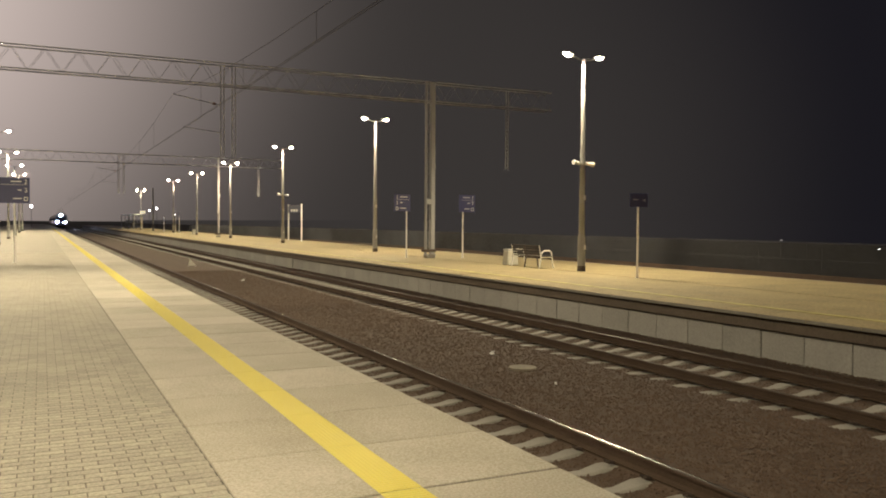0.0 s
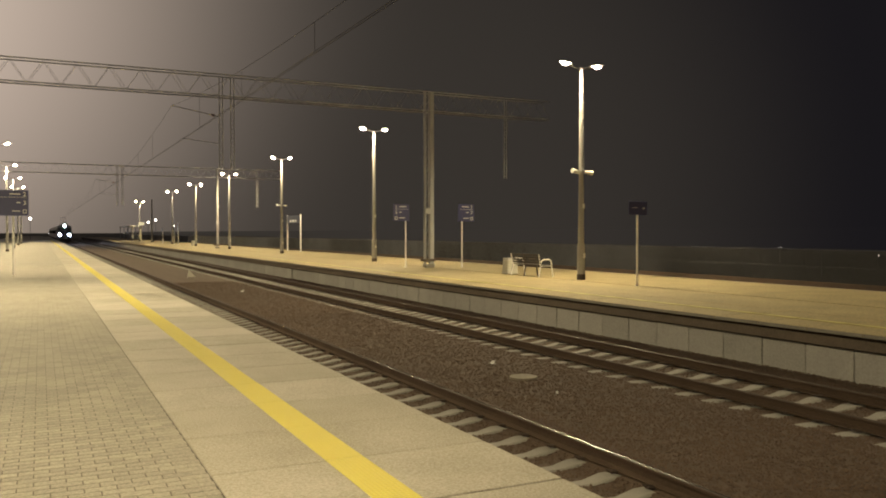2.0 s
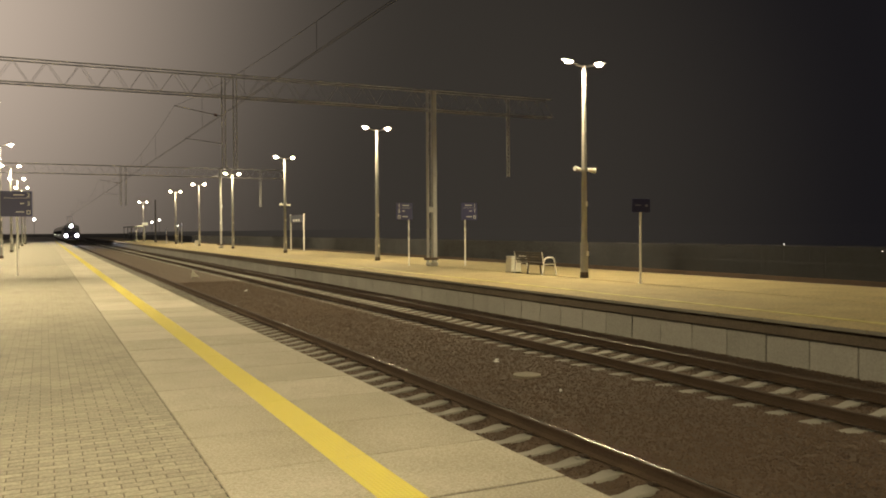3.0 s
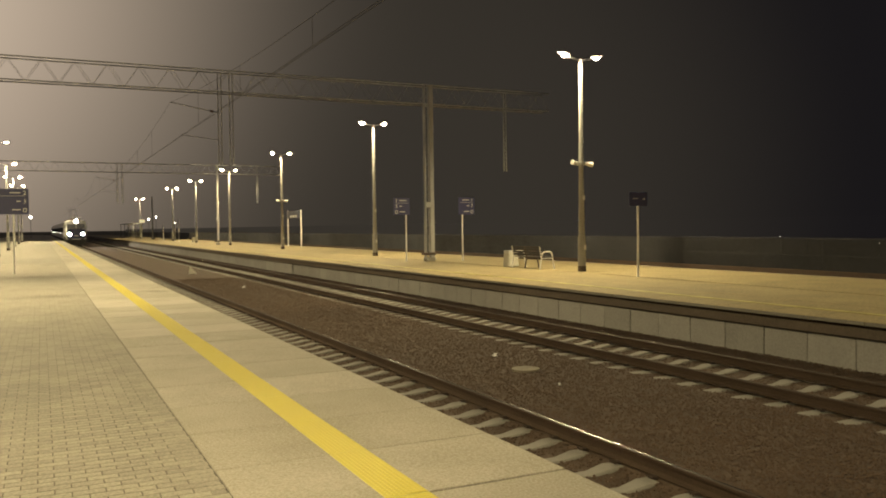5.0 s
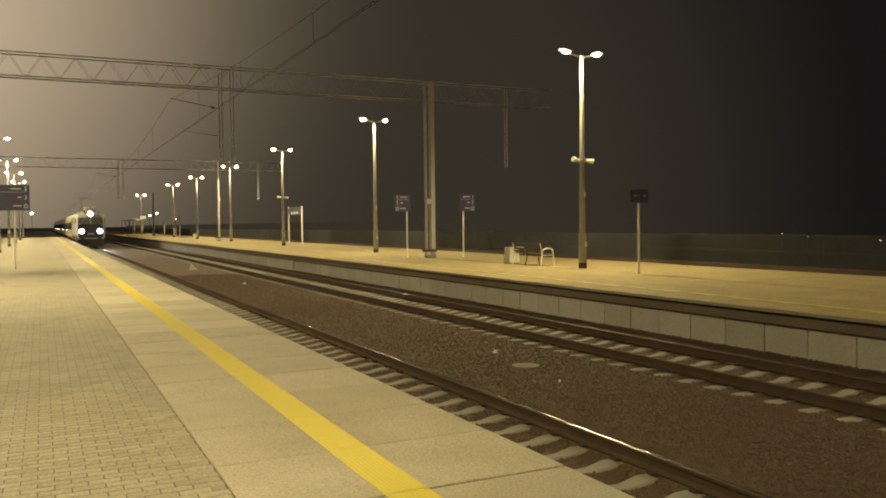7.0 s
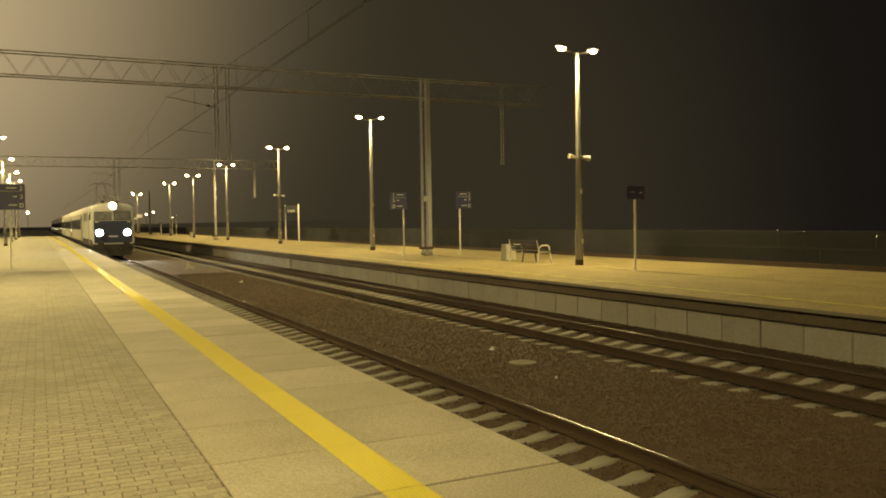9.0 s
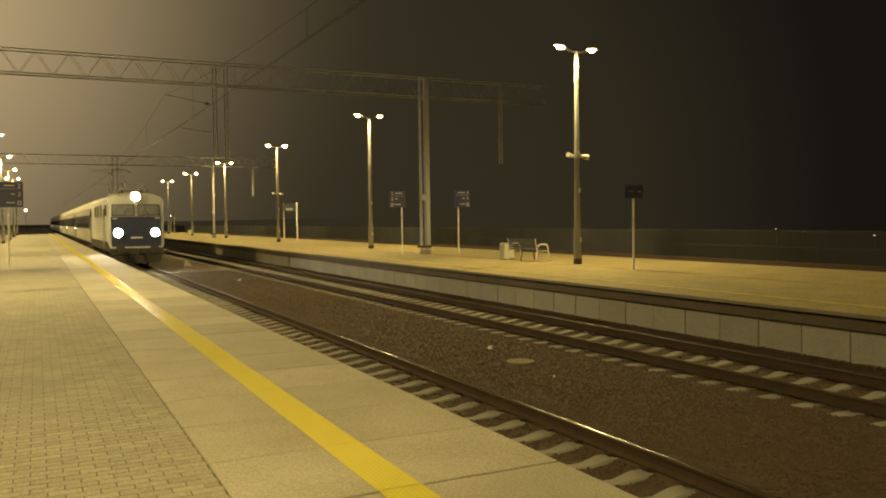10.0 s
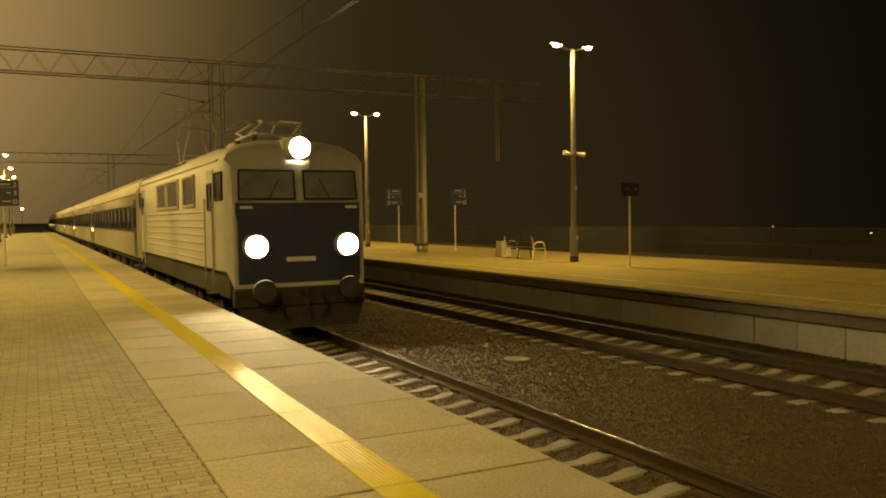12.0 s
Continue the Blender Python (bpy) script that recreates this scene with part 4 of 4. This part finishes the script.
def locomotive():
    t = thing("locomotive", pose(TRACKS[0], 0, RAIL_Z), "pale electric locomotive with three blazing white headlights", "locomotive")
    w, low, eave, top, n = 1.49, 1.40, 3.64, 4.10, 15.9
    bm = bmesh.new()
    sec = [shell(1.36, 1.06, 3.50, 3.86, 0.55, 0.24), shell(1.46, low, eave, top - 0.12, 0.80, 0.10), shell(w, low, eave, top, 1.25),
           shell(w, low, eave, top, n - 1.25), shell(1.46, low, eave, top - 0.12, n - 0.80, -0.10), shell(1.36, 1.06, 3.5, 3.86, n - 0.55, -0.24)]
    loft(bm, sec)
    body = part("body", bm, M_LOCO, t, "pale grey body", smooth=True)
    # dark apron and buffer beam
    bm = bmesh.new()
    for y in (0.62, n - 0.62):
        box(bm, 0, y, 0.86, 2.75, 0.26, 0.40, 0.04)
    box(bm, 0, n / 2, 1.12, 2.80, n - 1.6, 0.58, 0.03)
    part("buffer_beam", bm, M_UNDER, t, "dark underframe beam")
    for y, d in ((0.5, -1), (n - 0.5, 1)):
        for s in (-0.875, 0.875):
            bm = bmesh.new()
            rod(bm, (s, y, 1.03), (s, y + d * 0.36, 1.03), 0.10, 0.085, 14)
            rod(bm, (s, y + d * 0.36, 1.03), (s, y + d * 0.45, 1.03), 0.235, 0.225, 20)
            part("buffer", bm, M_UNDER, t, smooth=True)
        bm = bmesh.new()
        box(bm, 0, y + d * 0.15, 0.98, 0.10, 0.35, 0.16, 0.03)
        rod(bm, (0, y + d * 0.3, 0.95), (0, y + d * 0.33, 0.55), 0.035, n=8)
        part("coupling", bm, M_UNDER, t)
        for s in (-0.45, 0.45):
            bm = bmesh.new()
            rod(bm, (s, y, 0.85), (s * 1.05, y + d * 0.22, 0.6), 0.03, n=8)
            rod(bm, (s * 1.05, y + d * 0.22, 0.6), (s * 0.8, y + d * 0.12, 0.42), 0.03, n=8)
            part("air_hose", bm, M_RUBBER, t)
    bm = bmesh.new()
    prism(bm, [(-1.2, 0.22), (1.2, 0.22), (1.3, 0.66), (-1.3, 0.66)], 0.46, 0.52)
    part("snow_plough", bm, M_UNDER, t)
    # dark band round the nose with the windscreen panes in it
    bm = bmesh.new()
    loft(bm, [[(x * 1.27, 0.535 + (z - 1.15) * 0.004, z) for x, z in ((-1, 1.15), (1, 1.15), (1, 2.74), (-1, 2.74))],
              [(x * 1.31, 0.60, z) for x, z in ((-1, 1.12), (1, 1.12), (1, 2.77), (-1, 2.77))]])
    part("nose_panel", bm, M_LOCODARK, t, "dark blue nose below the windscreens")
    bm = bmesh.new()
    box(bm, 0, 0.535, 2.79, 2.60, 0.05, 0.05, 0.015)
    part("nose_trim", bm, M_GALV, t, "bright trim strip")
    for s in (-1, 1):
        a, b = s * 0.10, s * 1.24
        f0, f1 = 0.565, 0.655
        window_panel(t, "windscreen", [(a, f0, 2.84), (b, f0 + 0.02, 2.84), (b * 0.98, f1, 3.42), (a, f1, 3.42)], (0, -1, 0.16), M_SCREEN)
        bm = bmesh.new()
        rod(bm, (s * 0.66, 0.545, 2.80), (s * 0.42, 0.575, 3.26), 0.012, n=6)
        part("wiper", bm, M_RUBBER, t)
        bm = bmesh.new()
        box(bm, s * 1.10, 0.545, 2.68, 0.26, 0.05, 0.06, 0.015)
        part("marker_lamp", bm, M_WPAINT, t, "small pale marker lamp")
        bm = bmesh.new()
        rod(bm, (s * 1.30, 0.52, 1.25), (s * 1.30, 0.52, 2.4), 0.016, n=8)
        part("handrail", bm, M_GALV, t)
        # round lower headlights in short barrels
        bm = bmesh.new()
        ring(bm, (s * 0.95, 0.60, 1.90), (s * 0.95, 0.35, 1.90), 0.25, 0.215)
        barrel = part("headlight", bm, M_LOCO, t, "round lower headlight", smooth=True)
        bm = bmesh.new()
        rod(bm, (s * 0.95, 0.525, 1.90), (s * 0.95, 0.505, 1.90), 0.212, 0.20, 24)
        part("lens", bm, M_HEAD, barrel, "blazing white lens", smooth=True)
    bm = bmesh.new()
    box(bm, 0, 0.99, 3.86, 0.56, 0.62, 0.44, 0.09)
    ring(bm, (0, 0.70, 3.88), (0, 0.46, 3.88), 0.235, 0.205)
    roof_light = part("roof_headlight", bm, M_LOCO, t, "roof headlight housing", smooth=True)
    bm = bmesh.new()
    rod(bm, (0, 0.66, 3.88), (0, 0.64, 3.88), 0.203, 0.19, 24)
    part("lens", bm, M_HEAD, roof_light, "blazing white lens", smooth=True)
    bm = bmesh.new()
    box(bm, 0, 0.545, 1.62, 0.62, 0.03, 0.10, 0.01)
    part("number_bar", bm, M_WHITE, t)
    # sides: ribs, engine-room windows, cab doors and windows, grab rails
    for s in (-1, 1):
        x = s * (w + 0.004)
        for z in (1.56, 1.74, 1.92, 2.10, 2.28, 2.45, 2.62):
            bm = bmesh.new()
            box(bm, s * (w + 0.008), n / 2, z, 0.03, n - 5.6, 0.035, 0.01)
            part("rib", bm, M_ROOF, t, "bright pressed rib")
        for y0, y1 in ((3.95, 5.5), (6.3, 8.25), (8.45, 10.4)):
            window_panel(t, "side_window", [(x, y0, 2.78), (x, y1, 2.78), (x, y1, 3.48), (x, y0, 3.48)], (s, 0, 0), frame_w=0.09, rim=M_ROOF)
        for y0 in (1.75, n - 2.45):
            bm = bmesh.new()
            box(bm, s * (w + 0.006), y0 + 0.35, 2.47, 0.03, 0.70, 2.06, 0.012)
            door = part("cab_door", bm, M_LOCO, t)
            window_panel(door, "door_window", [(s * (w + 0.02), y0 + 0.14, 2.65), (s * (w + 0.02), y0 + 0.56, 2.65), (s * (w + 0.02), y0 + 0.56, 3.2), (s * (w + 0.02), y0 + 0.14, 3.2)], (s, 0, 0))
            for g in (-0.07, 0.77):
                bm = bmesh.new()
                rod(bm, (s * (w + 0.06), y0 + g, 1.05), (s * (w + 0.06), y0 + g, 2.9), 0.018, n=8)
                part("grab_rail", bm, M_GALV, t)
            bm = bmesh.new()
            for z in (0.35, 0.62, 0.88):
                box(bm, s * (w - 0.02), y0 + 0.35, z, 0.22, 0.5, 0.03, 0.006)
            part("step", bm, M_UNDER, t)
        for y0, y1 in ((0.98, 1.62), (n - 1.62, n - 0.98)):
            window_panel(t, "cab_side_window", [(s * 1.478, y0, 2.85), (s * 1.492, y1, 2.85), (s * 1.492, y1, 3.4), (s * 1.478, y0, 3.4)], (s, 0, 0))
        bm = bmesh.new()
        box(bm, s * (w - 0.01), n / 2, 3.66, 0.07, n - 2.6, 0.05, 0.015)
        part("gutter", bm, M_ROOF, t, "bright roof gutter")
    bogie(t, 3.9, wheel_r=0.62)
    bogie(t, n - 3.9, wheel_r=0.62)
    bm = bmesh.new()
    for y in (6.7, 8.4):
        box(bm, 0, y, 0.62, 2.4, 1.5, 0.55, 0.05)
    part("battery_box", bm, M_UNDER, t)
    # roof: equipment and two pantographs, the rear one raised
    bm = bmesh.new()
    box(bm, 0, n / 2, 4.14, 1.3, 5.0, 0.22, 0.06)
    for y in (5.0, 10.9):
        box(bm, 0, y, 4.2, 0.9, 0.7, 0.3, 0.05)
    part("roof_box", bm, M_ROOF, t)
    for y0, up in ((3.0, 0.32), (12.0, 1.66)):
        bm = bmesh.new()
        for e in (-0.8, 0.8):
            box(bm, 0, y0 + e, 4.30, 1.06, 0.06, 0.06, 0.01)
        for s in (-0.5, 0.5):
            box(bm, s, y0, 4.32, 0.06, 1.9, 0.06, 0.01)
        pan = part("pantograph", bm, M_GALV, t, "raised pantograph" if up > 1 else "folded pantograph")
        reach = 1.15 if up > 1 else 1.3
        for s in (-0.5, 0.5):
            for e in (-1, 1):
                bm = bmesh.new()
                rod(bm, (s, y0 + e * 0.8, 4.1), (s, y0 + e * 0.8, 4.3), 0.06, n=8)
                part("insulator", bm, M_INSUL, pan)
                bm = bmesh.new()
                rod(bm, (s, y0 + e * 0.3, 4.36), (s * 0.85, y0 + e * reach, 4.36 + up * 0.5), 0.022, n=6)
                part("lower_arm", bm, M_GALV, pan)
                bm = bmesh.new()
                rod(bm, (s * 0.85, y0 + e * reach, 4.36 + up * 0.5), (s * 0.5, y0 + e * 0.15, 4.36 + up), 0.018, n=6)
                part("upper_arm", bm, M_GALV, pan)
        for e in (-0.15, 0.15):
            bm = bmesh.new()
            z = 4.34 + up
            prism(bm, [(-0.9, z - 0.2), (-0.55, z - 0.02), (0.55, z - 0.02), (0.9, z - 0.2), (0.88, z - 0.16), (0.55, z + 0.02), (-0.55, z + 0.02), (-0.88, z - 0.16)], y0 + e - 0.02, y0 + e + 0.02)
            part("collector_head", bm, M_GALV, pan)
    return t


COACH = 26.4


def coach():
    t = thing("passenger_coach", pose(TRACKS[0], 0, RAIL_Z), "grey passenger coach with a dark window band and silver roof", "coach", "coaches of the train")
    w, low, eave, top = 1.41, 1.08, 3.48, 4.28
    bm = bmesh.new()
    loft(bm, [shell(w - 0.05, low, eave - 0.02, top - 0.05, 0.32), shell(w, low, eave, top, 0.42), shell(w, low, eave, top, COACH - 0.42), shell(w - 0.05, low, eave - 0.02, top - 0.05, COACH - 0.32)])
    part("body", bm, M_COACH, t, "pale grey body", smooth=True)
    bm = bmesh.new()
    loft(bm, [[(x * 1.006, y, z + 0.012) for x, yy, z in shell(w, eave - 0.1, eave, top, y)[2:-2]] for y in (0.5, COACH - 0.5)])
    part("roof", bm, M_ROOF, t, "silver arched roof", smooth=True)
    for s in (-1, 1):
        bm = bmesh.new()
        box(bm, s * (w + 0.002), COACH / 2, 2.55, 0.03, COACH - 3.4, 1.05, 0.01)
        part("window_band", bm, M_BAND, t, "dark navy window band")
        x = s * (w + 0.012)
        for i in range(11):
            y = 2.6 + 1.93 * i
            window_panel(t, "window", [(x + s * 0.008, y, 2.12), (x + s * 0.008, y + 1.35, 2.12), (x + s * 0.008, y + 1.35, 2.98), (x + s * 0.008, y, 2.98)], (s, 0, 0))
        for y in (0.72, COACH - 1.52):
            bm = bmesh.new()
            box(bm, s * (w + 0.002), y + 0.4, 2.20, 0.03, 0.80, 2.15, 0.012)
            door = part("door", bm, M_BAND, t, "dark entrance door")
            window_panel(door, "door_window", [(x + s * 0.01, y + 0.18, 2.2), (x + s * 0.01, y + 0.62, 2.2), (x + s * 0.01, y + 0.62, 2.95), (x + s * 0.01, y + 0.18, 2.95)], (s, 0, 0))
            bm = bmesh.new()
            for z in (0.45, 0.75):
                box(bm, s * (w - 0.1), y + 0.4, z, 0.28, 0.7, 0.03, 0.006)
            part("step", bm, M_UNDER, t)
        bm = bmesh.new()
        box(bm, s * (w + 0.01), COACH / 2, 3.47, 0.05, COACH - 0.9, 0.045, 0.012)
        part("gutter", bm, M_ROOF, t)
        bm = bmesh.new()
        box(bm, s * (w + 0.015), COACH - 0.55, 1.95, 0.04, 0.07, 0.16, 0.01)
        part("side_lamp", bm, M_SIDELAMP, t, "small lit side lamp")
    for y, d in ((0.3, -1), (COACH - 0.3, 1)):
        bm = bmesh.new()
        box(bm, 0, y + d * 0.13, 2.2, 1.3, 0.28, 2.3, 0.08)
        part("gangway_bellows", bm, M_RUBBER, t)
        for s in (-0.875, 0.875):
            bm = bmesh.new()
            rod(bm, (s, y, 1.05), (s, y + d * 0.28, 1.05), 0.08, n=10)
            part("buffer", bm, M_UNDER, t)
    bm = bmesh.new()
    box(bm, 0, COACH / 2, 0.98, 2.6, COACH - 1.0, 0.24, 0.02)
    for y in (9.0, 12.0, 16.5):
        box(bm, 0, y, 0.65, 2.3, 1.8, 0.5, 0.05)
    part("underframe", bm, M_UNDER, t)
    bogie(t, 3.7, wheel_r=0.46)
    bogie(t, COACH - 3.7, wheel_r=0.46)
    return t


def nose(t):
    """Where the locomotive's front plate stands along the track."""
    d = 12.0 - t
    return 15.7 + 14.9 * d + 0.40 * d * d


def motions():
    times = [0.5 * i for i in range(25)]
    y0 = 0.0
    for v in TRAIN:
        walk(v, [(t, pose(TRACKS[0], nose(t) + y0, RAIL_Z)) for t in times])
        y0 += 16.2 if v is TRAIN[0] else COACH


# ---------------------------------------------------------------- build
ground()
distance()
ballast()
far_platform()
tracks()
fence()
lamps()
for portal_y in PORTALS:
    portal(portal_y, portal_y > 60)
wires()
info_sign("direction_sign", 15.93, 36.5, 15.26, 16.10, 2.24, 3.05, ("1", "5", "box"), False, "platform signs")
info_sign("direction_sign", 18.39, 35.3, 18.16, 19.02, 2.22, 3.05, ("1", "7", "box"), True, "platform signs")
info_sign("direction_sign", 16.91, 20.48, 16.53, 17.23, 2.235, 2.66, ("arrow",), True, "platform signs")
info_sign("direction_sign", -0.98, 36.6, -1.55, -0.42, 2.35, 3.36, ("2", "3", "box"), True, "platform signs")
name_board(20.3, 69.3, 73.5)
bench()
litter_bin()
trackside()
shelter()
far_signs()
far_lights()
engine = locomotive()
first_coach = coach()
TRAIN = [engine, first_coach] + [copy_thing(first_coach, first_coach.matrix_basis.copy()) for i in range(6)]
ballast_stones()
near_platform()
motions()
